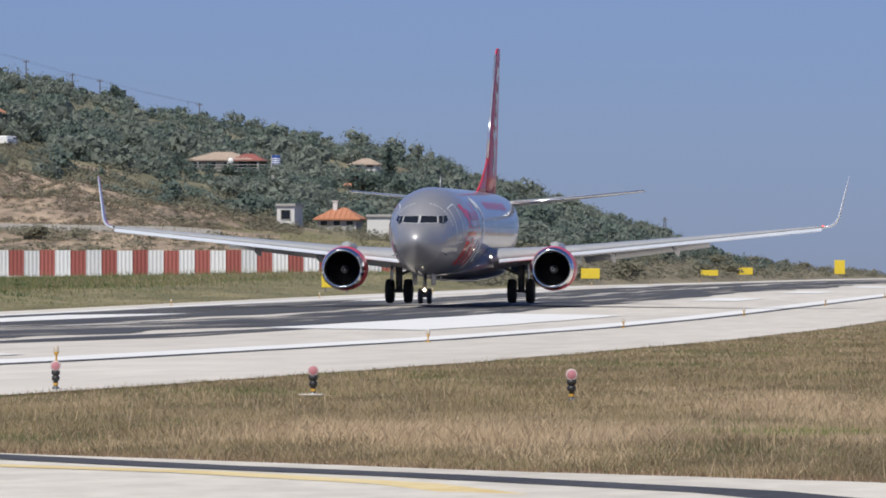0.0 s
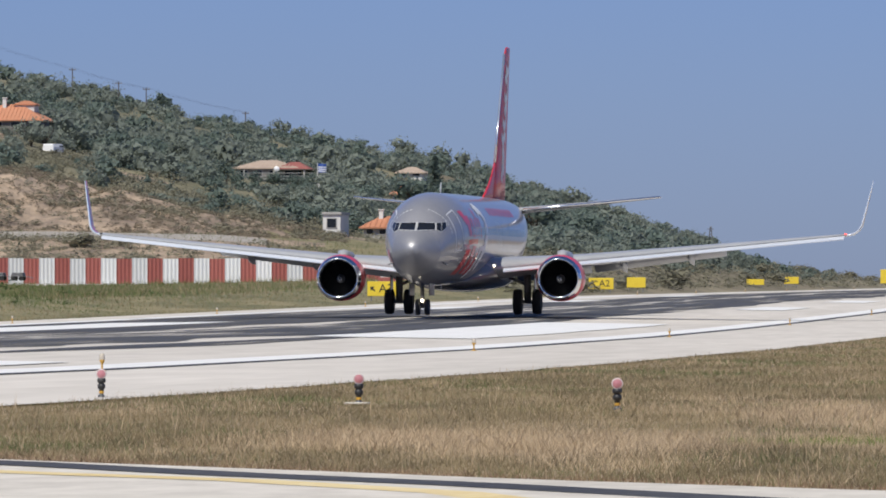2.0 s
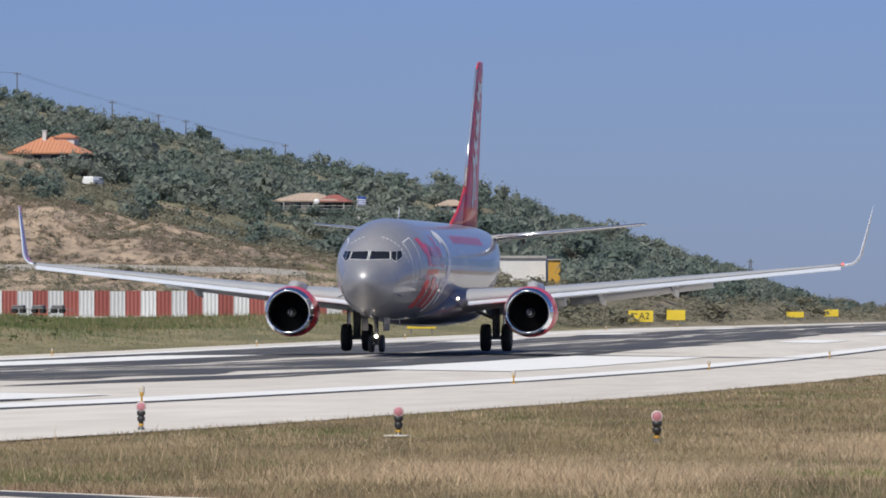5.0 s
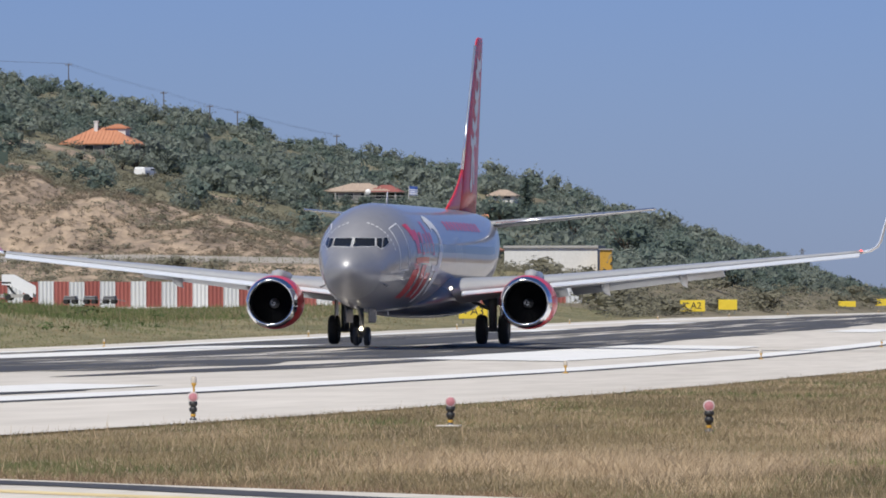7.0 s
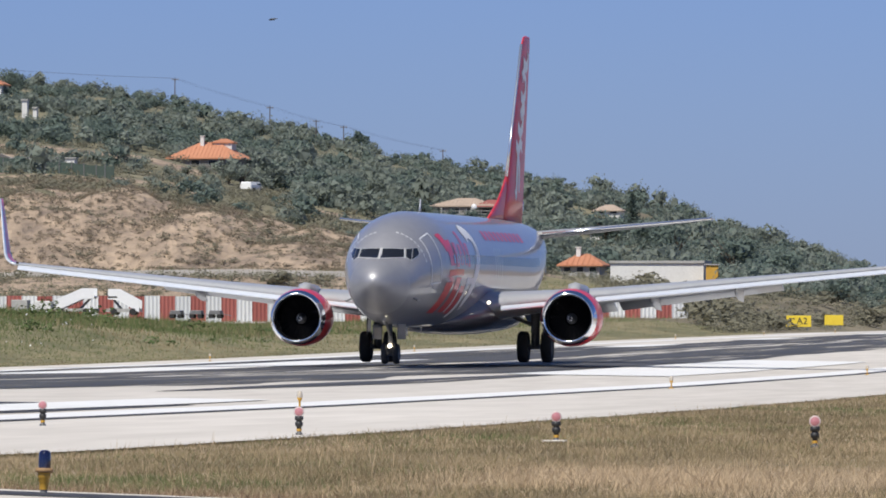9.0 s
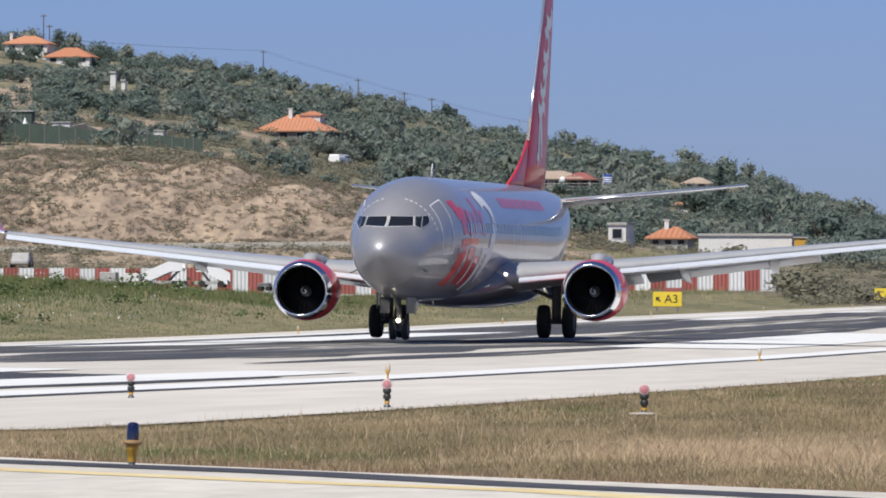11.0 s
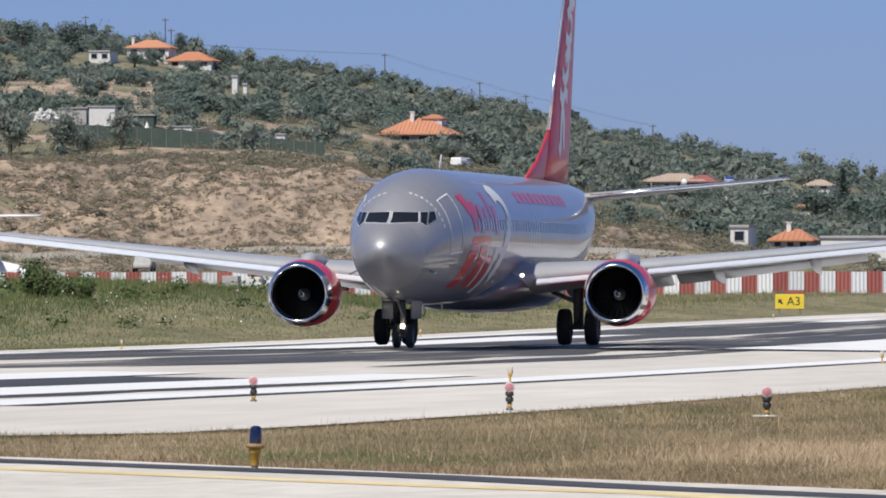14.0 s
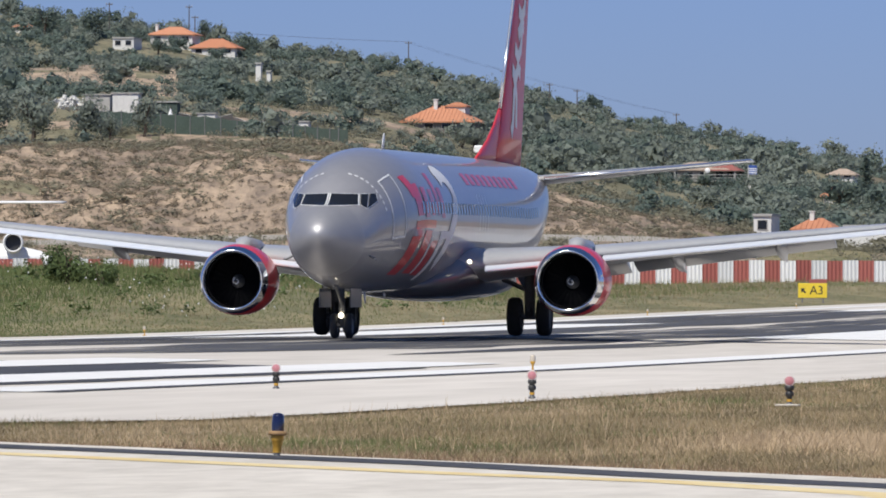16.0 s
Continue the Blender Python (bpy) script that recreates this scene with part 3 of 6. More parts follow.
def build_engine(plane, sgn):
    c = Matrix.Translation((6.1, 4.83 * sgn, 1.57))
    eng = part("engine", lathe([(-0.34, 0.99), (-0.55, 1.03), (-0.95, 1.06), (-1.5, 1.05), (-2.1, 0.99), (-2.7, 0.90), (-3.1, 0.82), (-3.12, 0.78), (-2.6, 0.76)], c, 40, 0.93), M_RED, plane, "glossy red engine cowl", True)
    part("inlet_lip", lathe([(-0.95, 0.74), (-0.5, 0.76), (-0.2, 0.785), (-0.06, 0.82), (0.0, 0.86), (-0.03, 0.90), (-0.12, 0.94), (-0.34, 0.992)], c, 40, 0.94), M_CHROME, eng, "polished metal inlet lip", True)
    # duct, fan and blades carry the inlet's shade in their colour
    part("inlet_duct", lathe([(-0.16, 0.775), (-0.5, 0.765), (-1.25, 0.76), (-1.3, 0.0)], c, 40, 0.95), M_FAN, eng, "inlet duct coloured near-black for its shade", True)
    fan = part("fan", lathe([(-1.16, 0.02), (-1.16, 0.74)], c, 24), M_FAN, eng, "fan disc coloured near-black for its shade")
    me = None
    for i in range(24):
        if me is None:
            me = bpy.data.meshes.new("fan_blade")
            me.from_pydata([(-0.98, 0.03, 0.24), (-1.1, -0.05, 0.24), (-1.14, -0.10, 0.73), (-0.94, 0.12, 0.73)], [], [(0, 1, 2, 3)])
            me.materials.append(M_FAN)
        b = new("fan_blade", me)
        b.parent = fan
        b.matrix_basis = c @ Matrix.Rotation(2 * math.pi * i / 24, 4, "X")
    sp = part("spinner", lathe([(-0.70, 0.005), (-0.75, 0.06), (-0.86, 0.13), (-1.05, 0.20)], c, 20), M_DARK, eng, "dark spinner cone", True)
    bm = bmesh.new()
    prev = None
    for i in range(15):
        a, r = i * 0.42, 0.03 + 0.005 * i
        x = -0.70 - (r - 0.005) * 0.95 + 0.03
        u, v = (c @ Vector((x, rr * math.sin(a), rr * math.cos(a))) for rr in (r, r + 0.018))
        cur = (bm.verts.new(u), bm.verts.new(v))
        if prev:
            bm.faces.new((prev[0], prev[1], cur[1], cur[0]))
        prev = cur
    part("spiral", bm, M_WHITE, sp, "white painted spiral")
    part("exhaust", lathe([(-2.6, 0.62), (-3.3, 0.58), (-4.0, 0.44), (-4.1, 0.40), (-3.9, 0.3), (-4.5, 0.18), (-4.9, 0.02)], c, 28), M_FAN, eng, "near-black exhaust nozzle", True)
    py = 4.83 * sgn
    rings = []
    for x, z0, z1, w in ((5.0, 2.45, 2.62, 0.10), (4.2, 2.35, 2.86, 0.24), (3.0, 2.2, 2.82, 0.28), (1.4, 2.0, 2.55, 0.26), (-0.6, 2.0, 2.3, 0.08)):
        rings.append([Vector((x, py - w, z0)), Vector((x, py - w, z1 - 0.08)), Vector((x, py, z1)), Vector((x, py + w, z1 - 0.08)), Vector((x, py + w, z0))])
    part("pylon", skin_rings(rings), M_WING, eng, "grey pylon fairing", True)


def build_wheel(name, parent, x, y, r, w):
    """A tyre with its rim; the origin is on the axle, so that it can turn."""
    ty = part(name, lathe([(-w * 0.42, r * 0.58), (-w * 0.5, r * 0.74), (-w * 0.46, r * 0.90), (-w * 0.3, r * 0.985), (0, r), (w * 0.3, r * 0.985), (w * 0.46, r * 0.90), (w * 0.5, r * 0.74), (w * 0.42, r * 0.58)],
                          Matrix.Rotation(radians(90), 4, "Z"), 28), M_TYRE, parent, "black rubber tyre", True)
    ty.matrix_basis = pose(x, y, r)
    bm = lathe([(-w * 0.42, r * 0.58), (-w * 0.3, r * 0.5), (-w * 0.22, r * 0.2), (-w * 0.34, r * 0.12), (-w * 0.34, 0.001)], Matrix.Rotation(radians(90), 4, "Z"), 20)
    b2 = lathe([(w * 0.42, r * 0.58), (w * 0.3, r * 0.5), (w * 0.22, r * 0.2), (w * 0.34, r * 0.12), (w * 0.34, 0.001)], Matrix.Rotation(radians(90), 4, "Z"), 20)
    me = bpy.data.meshes.new("tmp")
    b2.to_mesh(me)
    b2.free()
    bm.from_mesh(me)
    bpy.data.meshes.remove(me)
    for i in range(5):
        a = 2 * math.pi * i / 5
        for s in (-1, 1):
            tube_bm(bm, (math.sin(a) * r * 0.34, s * w * 0.20, math.cos(a) * r * 0.34), (math.sin(a) * r * 0.34, s * w * 0.32, math.cos(a) * r * 0.34), r * 0.07, seg=8)
    part("rim", bm, M_STEEL, ty, "grey metal wheel rim")
    WHEELS.append((ty, x, y, r))
    return ty


WHEELS = []


def build_airliner():
    plane = thing("airliner", Matrix(), "silver twin-engine airliner with red tail and red engines", "aeroplane")
    # fuselage
    ss = sorted(set([0.0, 0.02, 0.06, 0.12, 0.2, 0.3, 0.45, 0.6, 0.8, 1.0, 1.2, 1.4, 1.6, 1.8, 2.0, 2.2, 2.4, 2.6, 2.8, 3.1, 3.5, 4, 4.5, 5, 5.5, 6.2, 7]
                    + list(np.arange(8.5, 26.1, 2.5)) + [26, 27, 28, 29, 30, 31, 32, 33, 34, 35, 36, 37, 38, 38.6, 39.1, 39.4]))
    fus = part("fuselage", skin_rings([[skin(s, 360 * i / 56) for i in range(56)] for s in ss]), M_SILVER, plane, "glossy silver-grey fuselage", True)
    fus.data.materials.append(M_RADOME)
    for f in fus.data.polygons:
        if f.center.x > NOSE - 1.55:
            f.material_index = 1
    # belly fairing round the wing roots, underside shade painted into its colour
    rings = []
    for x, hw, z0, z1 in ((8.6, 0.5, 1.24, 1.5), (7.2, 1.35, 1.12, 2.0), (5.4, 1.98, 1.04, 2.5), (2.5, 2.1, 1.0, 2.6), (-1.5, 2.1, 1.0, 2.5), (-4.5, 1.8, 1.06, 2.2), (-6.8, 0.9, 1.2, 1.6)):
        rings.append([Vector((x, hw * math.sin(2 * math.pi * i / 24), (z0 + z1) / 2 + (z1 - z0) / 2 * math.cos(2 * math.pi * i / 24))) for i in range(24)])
    part("belly_fairing", skin_rings(rings), M_BELLY, plane, "silver wing root fairing, darkened for the shade below", True)
    # cockpit windows
    for sg in (1, -1):
        for nm, cs in (("front", ((0.045, 3.565), (0.775, 3.60), (0.725, 3.885), (0.045, 3.895))),
                       ("side", ((0.83, 3.60), (0.985, 3.50), (0.95, 3.90), (0.78, 3.885))),
                       ("rear", ((1.01, 3.51), (1.165, 3.70), (1.09, 3.915), (0.975, 3.905)))):
            cs = [(y * sg, z) for y, z in cs]
            cy, cz = sum(c[0] for c in cs) / 4, sum(c[1] for c in cs) / 4
            big = [(cy + (y - cy) * 1.07, cz + (z - cz) * 1.10) for y, z in cs]
            fr = nose_patch("window_frame", big, M_WHITE, fus, 0.012, label="pale window frame")
            nose_patch("cockpit_window", cs, M_GLASS, fr, 0.026, label="dark cockpit window")
    # wings
    for sg in (1, -1):
        ys = [0.4, 1.9, 3.0, 4.0, 5.0, 6.5, 8.5, 10.5, 12.5, 14.5, 16.3, 16.8]
        bm = skin_rings([foil(wing_le(y), wing_te(y).lerp(wing_le(y), 0.06), float(np.interp(y, (1.9, 5, 16.8), (0.135, 0.115, 0.095))), 0.006, 15) for y in ys])
        wing = part("wing", mirror(bm) if sg < 0 else bm, M_WING, plane, "grey swept wing", True)
        # slats
        for y0, y1 in ((2.3, 4.3), (5.4, 8.0), (8.0, 10.7), (10.7, 13.4), (13.4, 16.7)):
            rings = []
            for k in range(5):
                y = y0 + (y1 - y0) * k / 4
                le, te = wing_le(y), wing_te(y)
                f = foil(le + Vector((0.16, 0, -0.19)), le.lerp(te, 0.14) + Vector((0, 0, 0.05)), 0.15, 0.05, 9)
                rings.append(f)
            bm = skin_rings(rings, False)
            part("slat", mirror(bm) if sg < 0 else bm, M_WINGLE, wing, "bright metal leading edge slat", True)
        # flaps, lowered a little
        for y0, y1 in ((2.1, 5.4), (5.6, 11.4)):
            rings = []
            for k in range(4):
                y = y0 + (y1 - y0) * k / 3
                te = wing_te(y)
                ch = float(np.interp(y, (2, 11.4), (1.5, 0.9)))
                rings.append(foil(te + Vector((0.35, 0, -0.10)), te + Vector((0.35 - ch, 0, -0.10 - ch * 0.27)), 0.12, 0.0, 7))
            bm = skin_rings(rings)
            part("flap", mirror(bm) if sg < 0 else bm, M_WING, wing, "grey trailing edge flap", True)
        # flap track fairings
        for y, ln in ((3.3, 2.6), (6.9, 3.0), (9.9, 2.5)):
            te = wing_te(y)
            rings = []
            for k in range(9):
                u = k / 8
                rr = 0.05 + 0.24 * math.sin(math.pi * min(1, u * 1.1 + 0.02)) ** 0.8
                p = te + Vector((1.6 - ln * u, 0, -0.16 - 0.10 * u - 0.55 * max(0, u - 0.45)))
                rings.append([p + Vector((0, rr * 0.55 * math.sin(2 * math.pi * i / 12), rr * math.cos(2 * math.pi * i / 12))) for i in range(12)])
            bm = skin_rings(rings)
            part("flap_fairing", mirror(bm) if sg < 0 else bm, M_WING, wing, "grey flap track fairing", True)
        # blended winglet
        rings = []
        for k in range(9):
            u = k / 8
            ang = radians(80) * min(1, u * 2.6)
            bend = min(1, u * 2.6)
            y = 16.8 + 0.62 * math.sin(radians(80) * bend) / math.sin(radians(80)) + 0.45 * max(0, u - 0.385) / 0.615
            z = wing_le(16.8).z + 0.55 * (1 - math.cos(ang)) + 2.0 * max(0, u - 0.385) / 0.615
            x = -3.1 - 2.3 * u
            ch = 1.62 * (1 - u) + 0.55 * u
            le, te = Vector((x, y, z)), Vector((x - ch, y, z))
            up = Vector((0, -math.sin(ang), math.cos(ang)))
            ring = []
            for i in range(12):
                b = 2 * math.pi * i / 12
                ring.append(le.lerp(te, (1 - math.cos(b)) / 2) + up * 0.045 * ch * math.sin(b) * (1.25 - (1 - math.cos(b)) / 2))
            rings.append(ring)
        bm = skin_rings(rings)
        wl = part("winglet", mirror(bm) if sg < 0 else bm, M_WINGLE, wing, "upturned winglet, red inside and silver outside", True)
        wl.data.materials.append(M_RED)
        for f in wl.data.polygons:
            if f.index % 12 in (2, 3, 4) and 12 < f.index < 96:
                f.material_index = 1
        bm = bmesh.new()
        bmesh.ops.create_icosphere(bm, subdivisions=2, radius=0.06, matrix=Matrix.Translation((-3.15, 16.75 * sg, wing_le(16.8).z + 0.03)))
        part("navigation_light", bm, glow("red_navigation_lamp", (1.0, 0.10, 0.08), 1.5) if sg > 0 else M_GLASS, wing, "small wingtip light")
        # landing lamp in the wing root
        bm = lathe([(0.05, 0.0), (0.03, 0.035), (0.0, 0.052), (-0.12, 0.056)], Matrix.Translation((6.15, 2.02 * sg, 2.13)) , 16)
        part("landing_light", bm, M_LAMP if sg > 0 else M_GLASS, wing, "lit landing lamp" if sg > 0 else "landing lamp glass")
        build_engine(plane, sg)
        # tailplane
        bm = skin_rings([foil((-14.0 - 4.1 * u, 0.5 + 6.68 * u, 4.72 + 0.72 * u), (-18.2 - 1.15 * u, 0.5 + 6.68 * u, 4.70 + 0.72 * u), 0.085, 0, 9) for u in (0, 0.25, 0.5, 0.75, 0.97, 1.0)])
        tp = part("tailplane", mirror(bm) if sg < 0 else bm, M_WING, plane, "grey tailplane", True)
        bm = skin_rings([foil((-13.93 - 4.1 * u, 0.5 + 6.68 * u, 4.72 + 0.72 * u), (-14.3 - 4.0 * u, 0.5 + 6.68 * u, 4.72 + 0.72 * u), 0.42, 0, 7) for u in (0.1, 0.5, 1.0)])
        part("leading_edge", mirror(bm) if sg < 0 else bm, M_LEDGE, tp, "polished leading edge", True)
    # fin
    fin_rows = ((5.1, -11.2, -17.3, 0.062), (6.2, -12.35, -17.65, 0.062), (7.5, -13.35, -18.05, 0.06), (9.0, -14.55, -18.5, 0.058), (10.6, -15.85, -19.0, 0.056), (12.0, -16.95, -19.4, 0.055), (12.36, -17.5, -19.45, 0.045), (12.44, -18.0, -19.4, 0.02))
    fin = part("fin", skin_rings([side_foil((a, 0, z), (b, 0, z), th) for z, a, b, th in fin_rows]), M_TAIL, plane, "tall red tail fin", True)
    part("dorsal_fin", skin_rings([side_foil((a, 0, z), (b, 0, z), th) for z, a, b, th in ((5.15, -7.2, -14, 0.035), (5.5, -8.6, -14, 0.035), (5.9, -10.2, -14, 0.04), (6.4, -11.6, -14, 0.05), (6.9, -12.6, -14, 0.06))]), M_TAIL, fin, "", True)
    part("leading_edge", skin_rings([side_foil((a + 0.03, 0, z), (a - 0.17, 0, z), 0.52) for z, a in ((6.95, -12.93), (9.0, -14.55), (10.6, -15.85), (12.1, -17.05))]), M_LEDGE, fin, "polished leading edge", True)
    # pale strokes on the fin
    def fin_point(x, z, sg):
        zs = [r[0] for r in fin_rows]
        le, te, th = (float(np.interp(z, zs, [r[k] for r in fin_rows])) for k in (1, 2, 3))
        ch = le - te
        u = min(max((le - x) / ch, 0.001), 1)
        tt = 5 * th * ch * (0.2969 * math.sqrt(u) - 0.126 * u - 0.3516 * u * u + 0.2843 * u ** 3 - 0.1015 * u ** 4)
        return Vector((x, sg * (tt + 0.015), z))

    STROKES = (((-14.2, 6.2), (-14.6, 6.5), (-15.0, 7.6)), ((-15.4, 6.4), (-15.5, 7.3), (-15.2, 8.0), (-14.7, 8.2)), ((-14.9, 7.7), (-15.9, 8.3), (-16.5, 8.1)),
               ((-15.3, 8.9), (-15.9, 8.6), (-16.6, 8.9), (-16.9, 9.5)), ((-16.0, 9.3), (-16.9, 9.7), (-17.4, 9.6)), ((-16.2, 10.1), (-16.9, 9.9), (-17.6, 10.2), (-17.7, 10.7), (-17.2, 11.0), (-16.7, 10.8)),
               ((-17.1, 11.4), (-17.9, 11.2), (-18.5, 11.4), (-18.6, 11.8)))
    for sg in (1, -1):
        for st in STROKES:
            bm = bmesh.new()
            pts = [Vector(q) for q in st]
            prev = None
            for i in range(len(pts)):
                d = (pts[min(i + 1, len(pts) - 1)] - pts[max(i - 1, 0)]).normalized()
                nrm = Vector((-d.y, d.x)) * 0.23
                cur = [bm.verts.new(fin_point(pts[i].x + s_ * nrm.x, pts[i].y + s_ * nrm.y, sg)) for s_ in (-1, 0, 1)]
                if prev:
                    bm.faces.new((prev[0], prev[1], cur[1], cur[0]))
                    bm.faces.new((prev[1], prev[2], cur[2], cur[1]))
                prev = cur
            part("livery_mark", bm, M_WHITE, fin, "white painted stroke")
    # livery on the side
    for sg in (1, -1):
        for a, b in (((3.50, 44), (3.56, 104)), ((4.50, 44), (4.56, 104))):
            decal("door_outline", ((a[0], a[1]), (b[0], a[1]), (b[0], b[1]), (a[0], b[1])), M_WHITE, fus, 8, 0.012, "white door outline", sg)
        for z in (44, 102):
            decal("door_outline", ((3.5, z), (4.56, z), (4.56, z + 1.6), (3.5, z + 1.6)), M_WHITE, fus, 4, 0.012, "white door outline", sg)
        for k in range(9):
            decal("stencil_mark", ((2.95 + 0.02 * k, 14 + 7 * k), (3.0 + 0.02 * k, 14 + 7 * k), (3.0 + 0.02 * k, 18 + 7 * k), (2.95 + 0.02 * k, 18 + 7 * k)), M_WHITE, fus, 2, 0.012, "", sg)
        for s0, s1, a0, a1, sl in ((5.0, 5.6, 50, 72, 0.5), (5.6, 6.3, 60, 88, 0.2), (6.6, 7.2, 64, 90, 0.1), (7.6, 8.2, 66, 88, 0.1), (8.4, 8.9, 50, 88, 0.3), (9.3, 9.9, 64, 90, 0.1),
                                   (5.3, 6.3, 104, 140, -0.6), (6.8, 7.9, 100, 138, -0.5), (8.2, 9.2, 108, 140, -0.4), (5.6, 8.4, 92, 98, 0)):
            decal("livery_mark", ((s0, a0), (s1, a0), (s1 + sl, a1), (s0 + sl, a1)), M_RED, fus, 6, 0.010, "red painted livery shape", sg)
        for s0, s1, a0, a1, sl in ((9.4, 9.9, 106, 146, -0.5), (7.95, 8.2, 104, 138, -0.4), (9.4, 10.9, 100, 106, 0)):
            decal("livery_mark", ((s0, a0), (s1, a0), (s1 + sl, a1), (s0 + sl, a1)), M_WHITE, fus, 6, 0.010, "white painted livery shape", sg)
        # the pale curved figure
        arc = [(11.2 + 0.95 * math.sin(radians(q)), 70 - 21 * math.cos(radians(q))) for q in range(-50, 111, 16)] + [(11.7, 88), (11.2, 100), (10.7, 114), (10.3, 130)]
        mid = [Vector((s_, a_ * 0.033)) for s_, a_ in arc]
        nor = []
        for i in range(len(mid)):
            d = (mid[min(i + 1, len(mid) - 1)] - mid[max(i - 1, 0)]).normalized()
            nor.append(Vector((-d.y, d.x)) * 0.30)
        for i in range(len(mid) - 1):
            c4 = [mid[i] - nor[i], mid[i] + nor[i], mid[i + 1] + nor[i + 1], mid[i + 1] - nor[i + 1]]
            decal("livery_mark", tuple((v.x, v.y / 0.033) for v in c4), M_WHITE, fus, 4, 0.014, "white painted curve", sg)
        for k in range(10):
            s0 = 15.5 + 1.05 * k
            decal("livery_mark", ((s0, 47), (s0 + 0.62, 47), (s0 + 0.62, 59), (s0, 59)), M_RED, fus, 3, 0.010, "red painted livery shape", sg)
        for k in range(44):
            s0 = 6.3 + 0.508 * k
            decal("cabin_window", ((s0, 77), (s0 + 0.24, 77), (s0 + 0.24, 86.5), (s0, 86.5)), M_CABIN, fus, 2, 0.018, "", sg)
        for s0 in (16.4, 17.4):
            for e in (0, 0.55):
                decal("exit_outline", ((s0 + e, 68), (s0 + e + 0.04, 68), (s0 + e + 0.04, 98), (s0 + e, 98)), M_WHITE, fus, 3, 0.012, "", sg)
    # aerials and lamps on the spine and belly
    part("aerial", skin_rings([side_foil((a, 0, z), (a - c, 0, z), 0.1) for z, a, c in ((5.25, 9.2, 0.45), (5.5, 9.05, 0.36), (5.72, 8.9, 0.2))]), M_WHITE, fus, "white blade aerial", True)
    part("aerial", skin_rings([side_foil((a, 0, z), (a - c, 0, z), 0.1) for z, a, c in ((1.3, 12.2, 0.4), (1.08, 12.05, 0.3), (0.95, 11.95, 0.2))]), M_WHITE, fus, "white blade aerial", True)
    part("aerial", skin_rings([side_foil((a, 0, z), (a - c, 0, z), 0.1) for z, a, c in ((1.3, 8.9, 0.4), (1.12, 8.75, 0.3))]), M_WHITE, fus, "", True)
    for sg in (1, -1):
        bm = tube_bm(bmesh.new(), skin(2.2, 118 * sg), skin(2.2, 118 * sg, 0.22), 0.03)
        tube_bm(bm, skin(2.2, 118 * sg, 0.20), skin(2.2, 118 * sg, 0.20) + Vector((0.3, 0, 0)), 0.02)
        part("probe", bm, M_STEEL, fus, "small air data probe")
    # nose gear
    ng = part("nose_gear", tube_bm(bmesh.new(), (15.75, 0, 1.6), (15.6, 0, 0.36), 0.085), M_STEEL, plane, "nose landing gear leg", True)
    bm = tube_bm(bmesh.new(), (15.6, -0.28, 0.345), (15.6, 0.28, 0.345), 0.06)
    tube_bm(bm, (15.7, 0, 0.95), (16.7, 0, 1.45), 0.05)
    tube_bm(bm, (15.66, 0.0, 0.9), (15.35, 0, 0.65), 0.035)
    tube_bm(bm, (15.35, 0, 0.65), (15.6, 0, 0.40), 0.035)
    part("brace", bm, M_STEEL, ng)
    for sg in (1, -1):
        build_wheel("nose_wheel", plane, 15.6, 0.20 * sg, 0.345, 0.20)
        part("gear_door", boxed(15.9, 0.42 * sg, 1.10, 1.75, 0.035, 0.52, 0, 0.01), M_DOOR, ng, "nose gear door, dark reflection put into its colour")
    bm = lathe([(0.05, 0.0), (0.04, 0.045), (0.0, 0.065), (-0.10, 0.07)], Matrix.Translation((15.85, 0, 0.62)), 14)
    part("taxi_light", bm, M_LAMP, ng, "lit taxi lamp")
    # main gear
    for sg in (1, -1):
        y = 2.86 * sg
        bm = tube_bm(bmesh.new(), (0.05, y, 2.2), (0, y, 0.56), 0.16)
        mg = part("main_gear", bm, M_STEEL, plane, "main landing gear leg", True)
        bm = tube_bm(bmesh.new(), (0, y - 0.5, 0.565), (0, y + 0.5, 0.565), 0.09)
        tube_bm(bm, (0.02, y, 1.3), (-0.1, y - 1.4 * sg, 1.9), 0.07)
        tube_bm(bm, (0.12, y, 1.0), (0.35, y, 0.75), 0.04)
        tube_bm(bm, (0.35, y, 0.75), (0.1, y, 0.56), 0.04)
        part("brace", bm, M_STEEL, mg)
        part("gear_door", boxed(0.0, y + 0.34 * sg, 1.55, 0.85, 0.04, 1.15, 0, 0.01), M_DOOR, mg, "main gear door, dark reflection put into its colour")
        for d in (-0.43, 0.43):
            build_wheel("main_wheel", plane, 0.0, y + d, 0.565, 0.40)
    return plane


airliner = build_airliner()


# ---- a small bird crossing the sky ----
def build_bird():
    b = thing("bird", Matrix(), "small dark bird flying across the sky", "bird")
    part("body", lathe([(0.2, 0.004), (0.16, 0.035), (0.05, 0.06), (-0.1, 0.045), (-0.2, 0.02), (-0.3, 0.006)], Matrix(), 10), M_BLACK, b, "", True)
    wings = []
    for sg in (1, -1):
        bm = bmesh.new()
        vs = [bm.verts.new(v) for v in ((0.09, 0.03 * sg, 0.02), (0.10, 0.2 * sg, 0.03), (-0.08, 0.42 * sg, 0.02), (-0.06, 0.2 * sg, 0.02), (-0.08, 0.03 * sg, 0.02))]
        bm.faces.new(vs)
        thicken(bm, thickness=0.012)
        wings.append((part("bird_wing", bm, M_BLACK, b), sg))
    return b, wings


bird, BIRD_WINGS = build_bird()


# ---- grass, scrub and woods ----
rng = np.random.default_rng(7)


